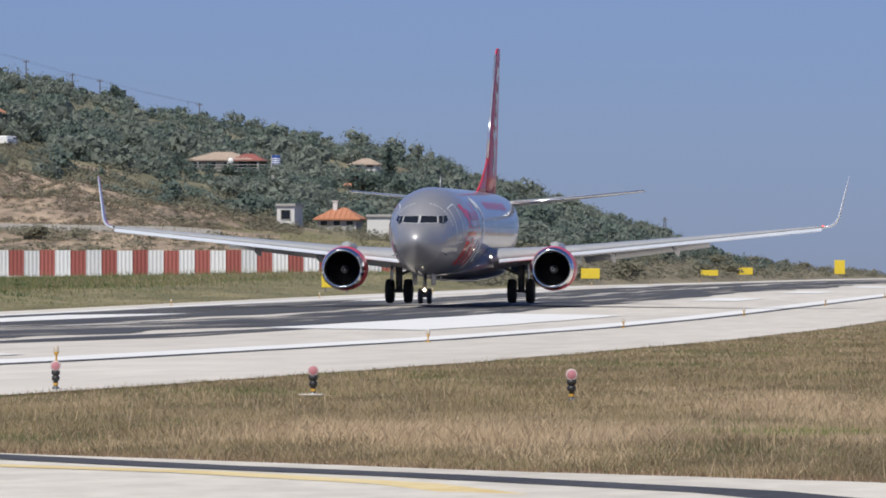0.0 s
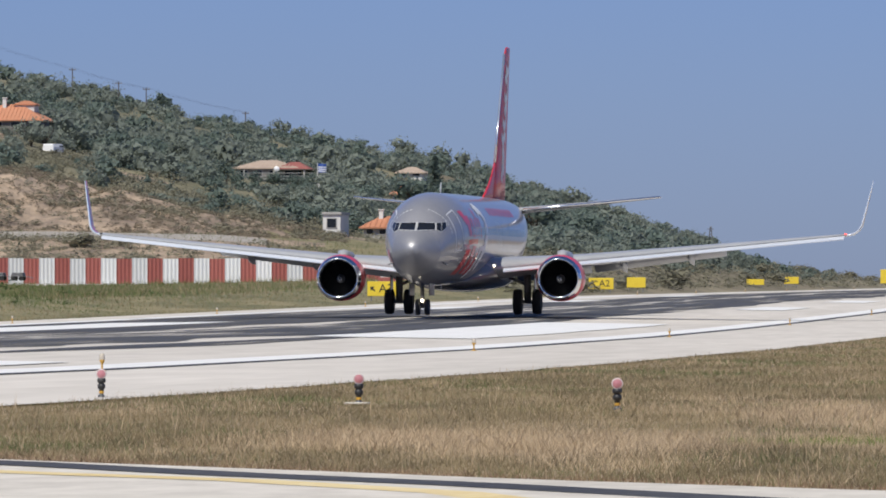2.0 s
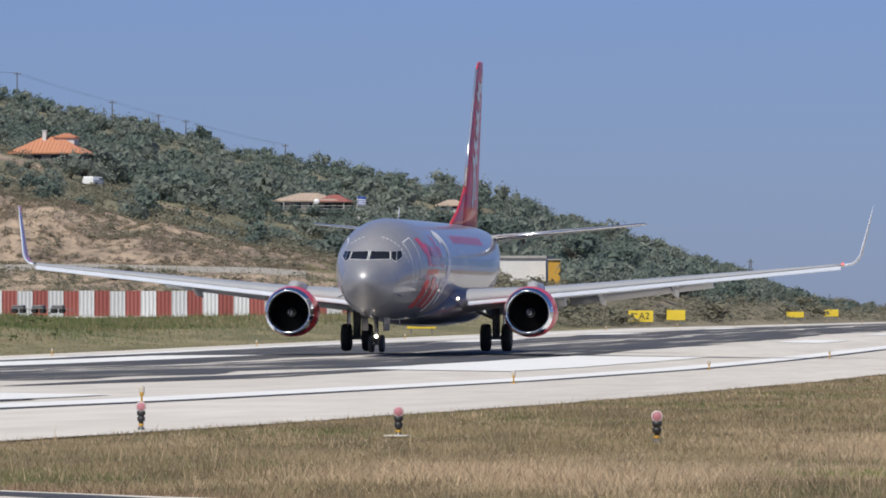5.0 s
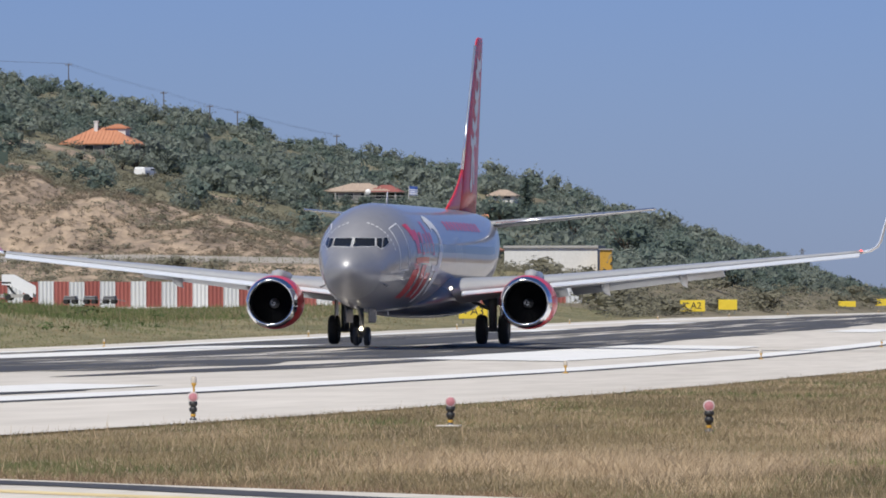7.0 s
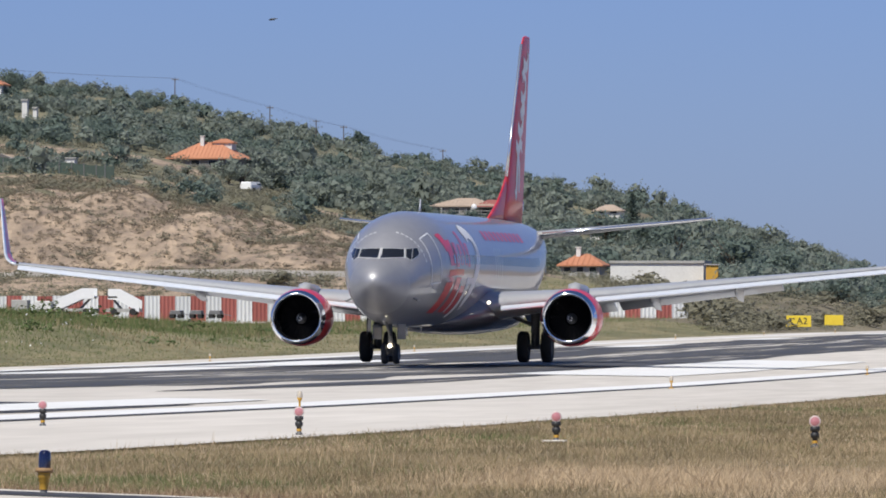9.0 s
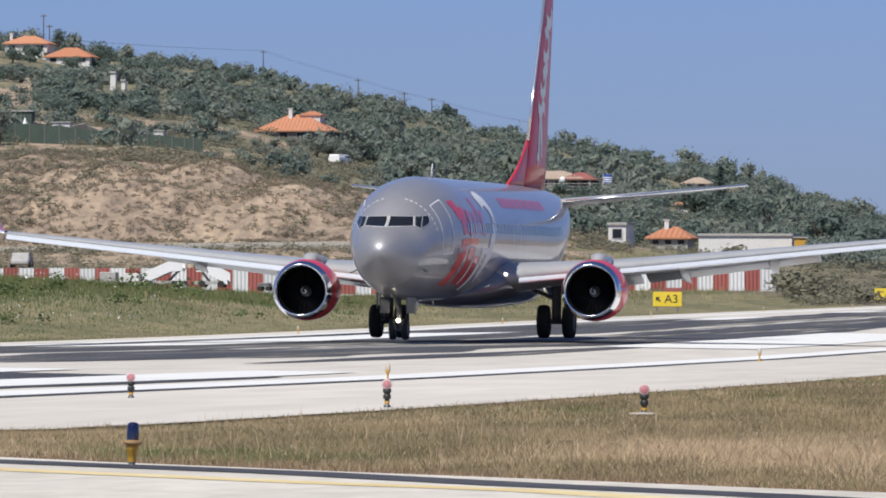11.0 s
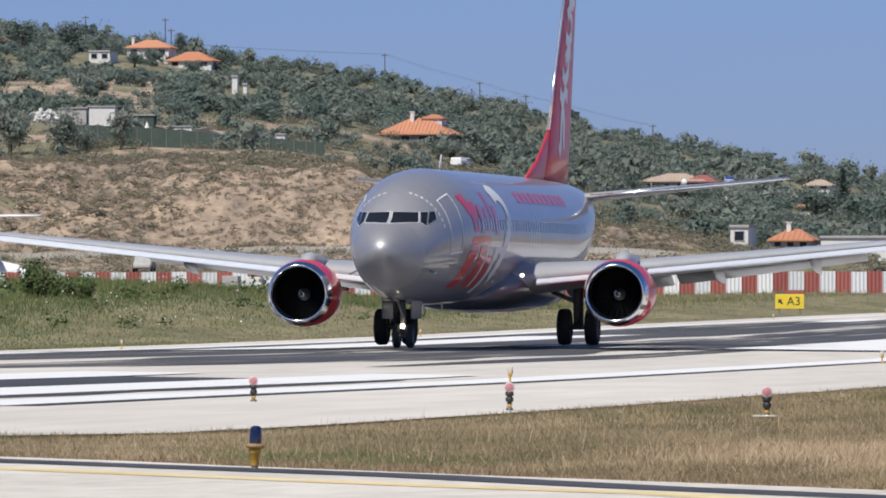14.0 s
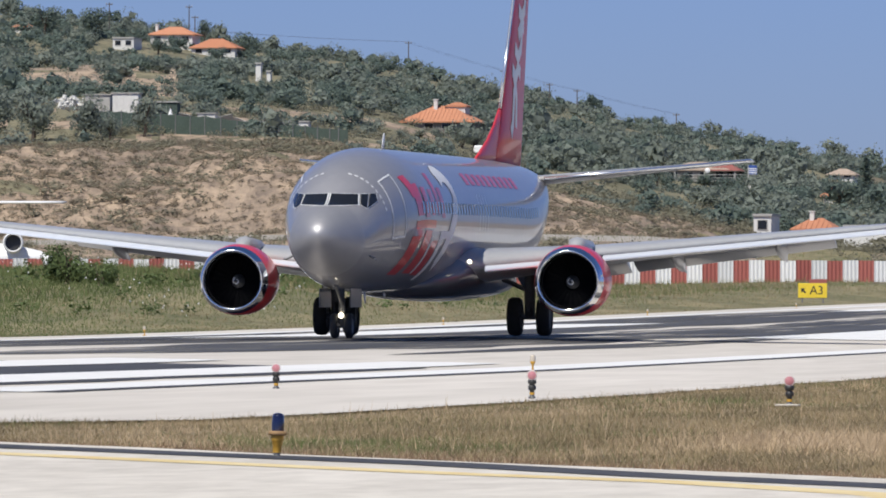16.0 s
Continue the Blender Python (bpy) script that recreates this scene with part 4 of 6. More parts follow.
def raw_mesh(name, verts, tris, mat, label, category, kind="stuff"):
    """A mesh of loose triangles from arrays."""
    me = bpy.data.meshes.new(name)
    nv, nt = len(verts), len(tris)
    me.vertices.add(nv)
    me.vertices.foreach_set("co", np.asarray(verts, np.float32).ravel())
    me.loops.add(nt * 3)
    me.loops.foreach_set("vertex_index", np.asarray(tris, np.int32).ravel())
    me.polygons.add(nt)
    me.polygons.foreach_set("loop_start", np.arange(0, nt * 3, 3, dtype=np.int32))
    me.update(calc_edges=True)
    me.materials.append(mat)
    return tagged(new(name, me), label, category, kind=kind)


def blades(x, y, z, h, w, lean=0.5):
    """Upright blades, one triangle each."""
    n = len(x)
    a = rng.uniform(0, 2 * np.pi, n)
    dx, dy = np.cos(a) * w / 2, np.sin(a) * w / 2 * 0.4
    lx, ly = rng.normal(0, lean, n) * h, rng.normal(0, lean, n) * h
    v = np.empty((n, 3, 3))
    v[:, 0] = np.stack([x - dx, y - dy, z - 0.02], 1)
    v[:, 1] = np.stack([x + dx, y + dy, z - 0.02], 1)
    v[:, 2] = np.stack([x + lx, y + ly, z + h], 1)
    return v.reshape(-1, 3), np.arange(n * 3).reshape(-1, 3)


def fbm(x, y, s):
    """Soft patches from a few turned sines, in -1..1."""
    return (np.sin(x / s * 1.7 + 1.3 * np.sin(y / s * 0.9)) + np.sin(y / s * 1.1 + 1.7 * np.sin(x / s * 1.3 + 2))
            + 0.6 * np.sin((x + y) / s * 2.9 + 0.5) + 0.6 * np.sin((x - y) / s * 3.7 + np.sin(x / s * 5))) / 3.2


def near_grass():
    n = 640000
    y = 1 / rng.uniform(1 / 310, 1 / 47.5, n)
    x = rng.uniform(-19.0, 1.0, n)
    ex = np.array([p[0] for p in EDGE])
    ey = np.array([p[1] for p in EDGE])
    ok = (y > np.interp(x, ex, ey) + 0.08 * fbm(x, y, 0.4)) & (x < -0.040 * y) & (x > np.interp(y, (66, 69, 71.5, 74, 80, 89, 110), (-44, -21, -16.6, -15.0, -14.5, -14.15, -14.0)) - 0.05 + 0.14 * fbm(x, y, 0.6))
    # past the corner the strip narrows between runway and taxiway
    x, y = x[ok], y[ok]
    z = np.interp(y, PROF_Y, PROF_Z)
    patch = fbm(x, y, 3.1) + 0.6 * fbm(x + 9, y, 1.1)
    h = rng.gamma(4, 0.0075, len(x)) * (1 + 0.6 * np.clip(patch, -0.7, 1.2)) * np.interp(y, (50, 300), (1, 1.3))
    w = rng.uniform(0.004, 0.010, len(x)) * np.clip(y / 75, 0.9, 3)
    far = x < -13.2
    h = np.where(far, h * 0.8, h)
    green = (fbm(x + 31, y * 0.55 + 7, 2.3) + 0.35 * rng.normal(0, 1, len(x))) > 0.62
    # bleached straw in a band near the taxiway and in loose patches, one fresh green spot
    pale = (1.0 * np.exp(-((y - 63.5) / 5.0) ** 2) / (1 + np.exp(-(x + 8.6) / 0.5)) + 0.9 * np.exp(-((x + 4.6) / 1.7) ** 2 - ((y - 78) / 10) ** 2)
            + 0.55 * fbm(x + 3, y * 0.33, 1.5) + 0.3 * fbm(x, y * 0.5 + 4, 0.5) + 0.22 * rng.normal(0, 1, len(x))) > 0.52
    fresh = (((x + 3.9 + 0.3 * fbm(x, y, 0.5)) / 0.95) ** 2 + ((y - 64.0) / 1.5) ** 2 < 1) & (rng.uniform(0, 1, len(x)) < 0.65)
    rim = (y < np.interp(x, ex, ey) + 0.75 + 0.35 * fbm(x, y, 0.9)) & (rng.uniform(0, 1, len(x)) < 0.8)
    h = np.where(rim, h * 1.25, np.where(pale, h * 1.5, h))
    pale &= ~rim & ~fresh
    fresh &= ~rim
    green &= ~rim & ~fresh & ~pale
    for m, nm, mat, lab in ((~(green | rim | pale | fresh), "dry_grass", M_BLADE, "short dry olive-brown grass beside the runway"), (green, "green_grass", M_BLADEG, "patches of short green grass beside the runway"),
                            (pale, "straw", M_STRAW, "bleached straw patches in the grass beside the runway"), (fresh, "fresh_grass", M_FRESH, "small spot of fresh green grass near the taxiway"),
                            (rim, "thatch", M_THATCH, "dead brown grass along the taxiway edge")):
        v, t = blades(x[m], y[m], z[m], h[m], w[m], 0.8)
        raw_mesh(nm, v, t, mat, lab, "grass")
    # tall stray stalks
    k = 1100
    y = 1 / rng.uniform(1 / 160, 1 / 49, k)
    x = rng.uniform(-14, -2, k)
    ok = (y > np.interp(x, ex, ey) + 0.2) & (x < -0.04 * y)
    x, y = x[ok], y[ok]
    v, t = blades(x, y, np.interp(y, PROF_Y, PROF_Z), rng.uniform(0.08, 0.2, len(x)), np.full(len(x), 0.010), 0.25)
    raw_mesh("grass_stalks", v, t, M_STRAW, "tall dry grass stalks", "grass")


near_grass()


def meadow():
    n = 290000
    y = 1 / rng.uniform(1 / 720, 1 / 236, n)
    a = rng.uniform(-0.262, -0.05, n)
    x = a * y
    ok = (x < -56.2)
    x, y = x[ok], y[ok]
    z = np.array([land_z(p, q) for p, q in zip(x.tolist(), y.tolist())]) - 0.03
    g = fbm(x, y, 9.0) + 0.5 * fbm(x + 5, y, 3.0) + np.clip((-63 - x) / 8, -0.9, 0.5) + 0.5 * rng.normal(0, 1, len(x))
    deep = np.clip((-57 - x) / 14, 0.18, 1)
    h = rng.gamma(4, 0.065, len(x)) * deep
    w = rng.uniform(0.025, 0.06, len(x))
    g += np.clip((-0.165 - x / y) * 14, -0.35, 0.7)
    green = g > 0.02
    for m, nm, mat in ((~green, "meadow_straw", M_BLADE), (green, "meadow_grass", M_BLADEG)):
        v, t = blades(x[m], y[m], z[m], h[m], w[m], 0.4)
        raw_mesh(nm, v, t, mat, "tall dry meadow grass behind the runway" if nm == "meadow_straw" else "tall green meadow grass behind the runway", "grass")
    k = 420
    y = rng.uniform(285, 420, k)
    x = rng.uniform(-0.235, -0.185, k) * y
    ok = (fbm(x, y, 6) > 0.15) & (x < -60)
    x, y = x[ok], y[ok]
    z = np.array([land_z(p, q) for p, q in zip(x.tolist(), y.tolist())]) + rng.uniform(0.3, 0.7, len(x))
    v, t = blades(x, y, z, np.full(len(x), 0.06), np.full(len(x), 0.08), 0.3)
    raw_mesh("white_flowers", v, t, M_WHITE, "small white wild flowers in the meadow", "flowers")


meadow()


def leaf_cloud(k, seed, squat=0.8, size=0.30, core=True):
    """A lumpy crown of unit radius: loose leaf sprays over a rough core; rows of triangles."""
    r = np.random.default_rng(seed)
    lumps = r.normal(0, 1, (7, 3))
    lumps /= np.linalg.norm(lumps, axis=1)[:, None]
    lumps *= r.uniform(0.35, 0.62, (7, 1))
    lumps[:, 2] = lumps[:, 2] * squat + 0.12
    rad = r.uniform(0.34, 0.58, 7)
    pick = r.integers(0, 7, k)
    d = r.normal(0, 1, (k, 3))
    d /= np.linalg.norm(d, axis=1)[:, None]
    c = lumps[pick] + d * rad[pick][:, None] * r.uniform(0.75, 1.12, (k, 1))
    out_ = d + r.normal(0, 0.5, (k, 3))
    u = np.cross(out_, r.normal(0, 1, (k, 3)))
    u /= np.linalg.norm(u, axis=1)[:, None]
    v = np.cross(out_, u)
    v /= np.linalg.norm(v, axis=1)[:, None]
    s = size * r.uniform(0.5, 1.3, (k, 1))
    tri = np.stack([c - u * s * 0.5, c + u * s * 0.5, c + v * s * 0.9], 1)
    out = [tri]
    if core:
        bm = bmesh.new()
        for l, q in zip(lumps, rad):
            bmesh.ops.create_icosphere(bm, subdivisions=1, radius=q * 0.66, matrix=Matrix.Translation(l))
        for w in bm.verts:
            w.co += Vector(r.normal(0, 0.05, 3))
        out.append(np.array([[tuple(w.co) for w in f.verts] for f in bm.faces]))
        bm.free()
    return np.concatenate(out)


CLOUDS = [leaf_cloud(215, 20 + i, 0.8, 0.128, False) for i in range(9)]
BLOBS = [leaf_cloud(0, 60 + i) for i in range(9)]
SHRUBS = [leaf_cloud(64, 220 + i, 0.8, 0.24, False) for i in range(9)]
TUFTS = [leaf_cloud(24, 240 + i, 0.8, 0.42, False) for i in range(9)]


def woods(name, trees, mat, label, category="trees"):
    """Many crowns joined into one far wood: rows of (x, y, z, radius, height)."""
    vs = []
    for i, (x, y, z, r, h) in enumerate(trees):
        if r < 1.0 or h < 1.5:
            c = (SHRUBS if r > 0.55 else TUFTS)[i % 9]
        else:
            c = np.concatenate([CLOUDS[i % 9], BLOBS[(i * 5 + 2) % 9][::2]])
        ang = rng.uniform(0, 6.28)
        ca, sa = math.cos(ang), math.sin(ang)
        p = np.empty_like(c)
        p[..., 0] = (c[..., 0] * ca - c[..., 1] * sa) * r + x
        p[..., 1] = (c[..., 0] * sa + c[..., 1] * ca) * r + y
        p[..., 2] = (c[..., 2] * 0.62 + 0.42) * h + z
        vs.append(p)
    v = np.concatenate(vs).reshape(-1, 3)
    raw_mesh(name, v, np.arange(len(v)).reshape(-1, 3), mat, label, category)


def depth_at(a, e, lo=780, hi=1500):
    """How far off the slope rises to the elevation e on the bearing a."""
    for y in np.arange(lo, hi, 4.0):
        if ground_e(a, y) >= e:
            return float(y)
    return float(hi)


# bearings a0, a1, elevation of foot and top, kept free of trees in front
CLEAR = [(-0.1760, -0.1640, 0.0212, 0.0255), (-0.1405, -0.1300, 0.0146, 0.0175), (-0.1235, -0.1165, 0.0075, 0.0105), (-0.1285, -0.1250, 0.0080, 0.0110),
         (-0.1170, -0.1030, 0.0056, 0.0092), (-0.1195, -0.1155, 0.0122, 0.0142), (-0.1188, -0.1143, 0.0152, 0.0166), (-0.2100, -0.2030, 0.0330, 0.0358),
         (-0.2045, -0.1972, 0.0315, 0.0340), (-0.2150, -0.2112, 0.0325, 0.0345), (-0.2200, -0.1820, 0.0195, 0.0262), (-0.1955, -0.1925, 0.0284, 0.0306), (-0.1650, -0.1630, 0.0176, 0.0192)]


def hill_trees():
    dark, olive, scrub, tufts = [], [], [], []
    n = 0
    clear = [(*c, depth_at((c[0] + c[1]) / 2, c[2] - 0.0004, 760)) for c in CLEAR]
    while n < 9600:
        n += 1
        a, y = rng.uniform(-0.262, -0.047), 1 / rng.uniform(1 / 1540, 1 / 765)
        x = a * y
        if x > -62:
            continue
        kd = land_kind(x, y)
        w = wobble(x, y, 38, 6.6)
        if kd == 2:
            if rng.uniform() < 0.9:
                scrub.append((x, y, land_z(x, y) - 0.15, rng.uniform(0.3, 1.0), rng.uniform(0.3, 0.9)))
            continue
        if a < -0.125 and ground_e(a, y) < open_limit(a) + 0.0012 * w and rng.uniform() < 0.88:
            scrub.append((x, y, land_z(x, y) - 0.15, rng.uniform(0.6, 1.5), rng.uniform(0.6, 1.5)))
            continue
        z = land_z(x, y)
        r = (1.1 + 1.7 * rng.uniform() ** 1.6) * (1.0 + 0.3 * w) * float(np.interp(a, (-0.10, -0.066), (1.0, 0.45)))
        h = r * rng.uniform(0.95, 1.5)
        if a > -0.060:
            continue
        if rng.uniform() < 0.12:
            h *= 1.4
            r *= 1.2
        e0, e1 = (z - 1.5) / y, (z + 1.25 * h - 1.5) / y
        if any(c[0] - r / y < a < c[1] + r / y and e1 > c[2] + 0.0009 and y < max(c[4] + 5, 790) for c in clear):
            if rng.uniform() < 0.5 and e0 < 0.03:
                scrub.append((x, y, z - 0.1, rng.uniform(0.4, 0.8), rng.uniform(0.4, 0.8)))
            continue
        (olive if w + rng.normal(0, 0.3) > -0.02 else dark).append((x, y, z - 0.3, r, h))
    woods("woodland", dark, M_LEAF, "dense dark green evergreen trees covering the hill")
    woods("olive_grove", olive, M_LEAF2, "grey-green olive trees scattered over the hill")
    for i in range(9000):
        a, y = rng.uniform(-0.262, -0.125), rng.uniform(640, 812)
        x = a * y
        if 695 < y < 720:
            continue
        if wobble(x, y, 14, 7.7) + 0.5 * wobble(x, y, 5, 3.3) + rng.normal(0, 0.3) < -0.1 - 3.2 * (-0.172 - a):
            continue
        q = rng.gamma(2.2, 0.22)
        scrub.append((x, y, land_z(x, y) - 0.12, 0.2 + q, 0.15 + q * 0.6))
    for i in range(7000):
        a, y = rng.uniform(-0.118, -0.045), 1 / rng.uniform(1 / 1350, 1 / 520)
        x = a * y
        if x < -57.8 and (a > -0.103 or y > 645) and wobble(x, y, 30, 2.2) + rng.normal(0, 0.3) > -0.25:
            q = rng.gamma(2.0, 0.3)
            scrub.append((x, y, land_z(x, y) - 0.1, 0.3 + q, 0.2 + q * 0.8))
    for i in range(15000):
        a, y = rng.uniform(-0.25, -0.125), rng.uniform(716, 815)
        x = a * y
        if wobble(x, y, 9, 2.7) + 0.6 * wobble(x, y, 3.5, 1.1) + rng.normal(0, 0.35) > -0.05 - 4.0 * (-0.172 - a):
            tufts.append((x, y, land_z(x, y) - 0.06, rng.uniform(0.2, 0.7), rng.uniform(0.15, 0.5)))
    woods("dry_tufts", tufts, M_TUFT, "small dry tufts all over the bare bank", "scrub")
    woods("scrub", [(x, y, z, r, h) for x, y, z, r, h in scrub], M_SCRUB, "low dry brownish scrub on the bare slope", "scrub")


    clumps = []
    for i in range(420):
        a, y = rng.uniform(-0.24, -0.15), 1 / rng.uniform(1 / 520, 1 / 285)
        x = a * y
        if x < -62 and fbm(x, y, 8.0) + 0.4 * rng.normal() > 0.15:
            q = rng.gamma(2.0, 0.13)
            clumps.append((x, y, land_z(x, y) - 0.05, 0.2 + q, 0.22 + q * 0.9))
    woods("meadow_clumps", clumps, M_BUSH, "leafy green clumps of weeds in the meadow", "weeds")


hill_trees()


def tree(x, y, r, h, mat, label, trunk_h=0.35, seed=0, name="tree", sink=0.0, leaves=900, size=0.13):
    """A tree with tapered trunk, limbs and a crown of many leaf sprays."""
    z = land_z(x, y) - 0.05 - sink
    t = thing(name, pose(x, y, z), label, "tree" if name != "bush" else "bush")
    r_ = np.random.default_rng(seed)
    bm = tube_bm(bmesh.new(), (0, 0, 0), (0.08 * r, 0, h * 0.55), 0.07 * r + 0.04, 0.04 * r, 9)
    for i in range(6):
        an, k = r_.uniform(0, 6.28), r_.uniform(0.4, 0.7)
        tube_bm(bm, (0.05 * r, 0, h * trunk_h * r_.uniform(0.8, 1.3)), (math.cos(an) * r * k, math.sin(an) * r * k, h * r_.uniform(0.55, 0.85)), 0.035 * r + 0.015, 0.012, 6)
    part("trunk", bm, M_BARK, t, "gnarled brown trunk")
    c = np.concatenate([leaf_cloud(leaves, seed + 5, 0.8, size, False), leaf_cloud(0, seed + 5)[::2] * 0.86])
    c = c.reshape(-1, 3) * np.array([r, r, h * 0.55]) + np.array([0, 0, h * (0.5 if trunk_h > 0.1 else 0.42)])
    crown = raw_mesh("crown", c, np.arange(len(c)).reshape(-1, 3), mat, "", "")
    for key in ("kind", "label", "category"):
        if key in crown:
            del crown[key]
    crown.parent = t
    return t


def pine(x, y, h, seed):
    """A tall conifer with whorls of drooping boughs."""
    t = thing("pine_tree", pose(x, y, land_z(x, y) - 0.1), "tall dark conifer with a pointed top", "tree")
    part("trunk", tube_bm(bmesh.new(), (0, 0, 0), (0, 0, h * 0.97), 0.22, 0.04, 9), M_BARK, t)
    r_ = np.random.default_rng(seed)
    tr = []
    for k in range(26):
        u = k / 25
        zz, rr = h * (0.12 + 0.86 * u), h * 0.20 * (1 - u) ** 0.8 + 0.25
        for _ in range(int(9 + 16 * (1 - u))):
            an = r_.uniform(0, 6.28)
            for q in r_.uniform(0.25, 1.0, 4):
                c = np.array([math.cos(an) * rr * q, math.sin(an) * rr * q, zz - 0.22 * rr * q + r_.normal(0, 0.12)])
                e = r_.normal(0, 1, (3, 3)) * np.array([0.24, 0.24, 0.10])
                tr.append(c + e)
    v = np.array(tr).reshape(-1, 3)
    crown = raw_mesh("crown", v, np.arange(len(v)).reshape(-1, 3), M_LEAF, "", "")
    for key in ("kind", "label", "category"):
        if key in crown:
            del crown[key]
    crown.parent = t


yp = depth_at(-0.1132, 0.0108)
pine(-0.1132 * yp, yp, 0.0072 * yp, 3)
for i, (a, e, r, h) in enumerate(((-0.1165, 0.0105, 3.4, 5.2), (-0.1108, 0.0095, 3.6, 5.6), (-0.1075, 0.0082, 3.6, 5.4), (-0.1000, 0.0062, 4.2, 6.0), (-0.1255, 0.0070, 2.4, 3.4), (-0.0930, 0.0050, 3.6, 5.0))):
    yy = depth_at(a, e, 800, 1300)
    tree(a * yy, yy, r, h, M_LEAF, "broad dark green evergreen tree on the hill foot", 0.25, 40 + i, size=0.11)
for i, (a, e, r, h) in enumerate(((-0.1748, 0.0200, 1.4, 1.9), (-0.1727, 0.0203, 1.2, 1.7), (-0.1702, 0.0199, 1.5, 2.0), (-0.1680, 0.0202, 1.3, 1.9), (-0.1660, 0.0200, 1.5, 2.3), (-0.1648, 0.0205, 1.6, 3.0), (-0.1672, 0.0192, 2.0, 2.8), (-0.1655, 0.0190, 2.2, 3.0), (-0.1641, 0.0188, 2.0, 2.6))):
    yy = depth_at(a, e, 790, 1300)
    tree(a * yy, yy, r, h, M_LEAF2, "low grey-green shrub before the orange-roofed house", 0.05, 140 + i, "bush", 0.1, 700, 0.10)
for i, (a, e, r, h) in enumerate(((-0.1397, 0.0134, 1.8, 2.4), (-0.1371, 0.0136, 1.6, 2.2), (-0.1348, 0.0133, 1.9, 2.6), (-0.1322, 0.0135, 1.7, 2.4), (-0.1300, 0.0134, 1.8, 2.7), (-0.1410, 0.0140, 2.0, 3.4))):
    yy = depth_at(a, e, 790, 1300)
    tree(a * yy, yy, r, h, M_LEAF, "low dark green tree below the terrace house", 0.15, 180 + i, "bush", 0.1, 800, 0.10)
for i, (a, e, r, h) in enumerate(((-0.1968, 0.0310, 3.0, 5.0), (-0.2021, 0.0330, 1.8, 4.6), (-0.2058, 0.0318, 2.6, 3.4), (-0.2110, 0.0325, 2.6, 3.6), (-0.2172, 0.0335, 3.4, 6.2), (-0.2240, 0.0340, 3.6, 6.4), (-0.2003, 0.0305, 2.2, 3.0), (-0.2084, 0.0316, 2.2, 3.0))):
    yy = depth_at(a, e, 900, 1500)
    tree(a * yy, yy, r, h, M_LEAF, "dark green tree beside the houses on the ridge", 0.25, 160 + i, size=0.11)
for i, (a, y, r, h) in enumerate(((-0.2102, 835, 2.3, 4.6), (-0.2185, 830, 2.8, 5.2), (-0.2255, 832, 3.4, 6.4), (-0.2315, 836, 3.2, 6.6), (-0.2150, 826, 1.5, 3.0))):
    tree(a * y, y, r, h, M_LEAF2, "grey-green olive tree on top of the bank", 0.3, 60 + i, size=0.11)
tree(-0.2205 * 330, 330, 1.35, 2.5, M_BUSH, "dense bright green bush in the meadow", 0.05, 80, "bush", 0.3, 1500, 0.10)
tree(-0.2160 * 326, 326, 0.9, 1.6, M_BUSH, "dense bright green bush in the meadow", 0.05, 81, "bush", 0.3, 900, 0.11)
tree(-0.2025 * 350, 350, 0.85, 0.9, M_BUSH, "low green bush in the meadow", 0.05, 82, "bush", 0.2, 700, 0.11)
tree(-0.1915 * 520, 520, 1.1, 0.7, M_REDBUSH, "low russet bush before the striped barrier", 0.05, 83, "bush", 0.1, 700, 0.12)
tree(-0.1885 * 520, 520, 0.9, 0.6, M_REDBUSH, "low russet bush before the striped barrier", 0.05, 84, "bush", 0.1, 700, 0.12)


# ---- lights and signs along the runway ----
def runway_light(x, y, zf):
    t = thing("runway_edge_light", pose(x, y, zf(x, y)), "yellow runway edge light with a clear lens on a stem", "runway light", "runway edge lights")
    part("base", lathe([(0, 0.001), (0, 0.07), (0.02, 0.07), (0.03, 0.024)], Matrix.Rotation(radians(-90), 4, "Y"), 14), M_AMBER, t)
    part("stem", lathe([(0.02, 0.018), (0.13, 0.018), (0.16, 0.032), (0.20, 0.054), (0.205, 0.02)], Matrix.Rotation(radians(-90), 4, "Y"), 14), M_AMBER, t, "amber painted stem", True)
    part("lens", lathe([(0.205, 0.05), (0.23, 0.052), (0.30, 0.048), (0.318, 0.03), (0.32, 0.001)], Matrix.Rotation(radians(-90), 4, "Y"), 14), M_LENS, t, "dusty clear lens", True)
    return t


M_LENS = varied("clear_lens", (0.42, 0.36, 0.28), (0.6, 0.53, 0.44), 20.0, 0.25, coat=0.5)
first = runway_light(-21.0, 133.3, runway_z)
for k in range(1, 14):
    y = 133.3 + 61.2 * k
    copy_thing(first, pose(-21.0, y, runway_z(-21, y)))
for k in range(-1, 12):
    y = 256 + 61.2 * k
    copy_thing(first, pose(-53.8, y, runway_z(-53.8, y)))


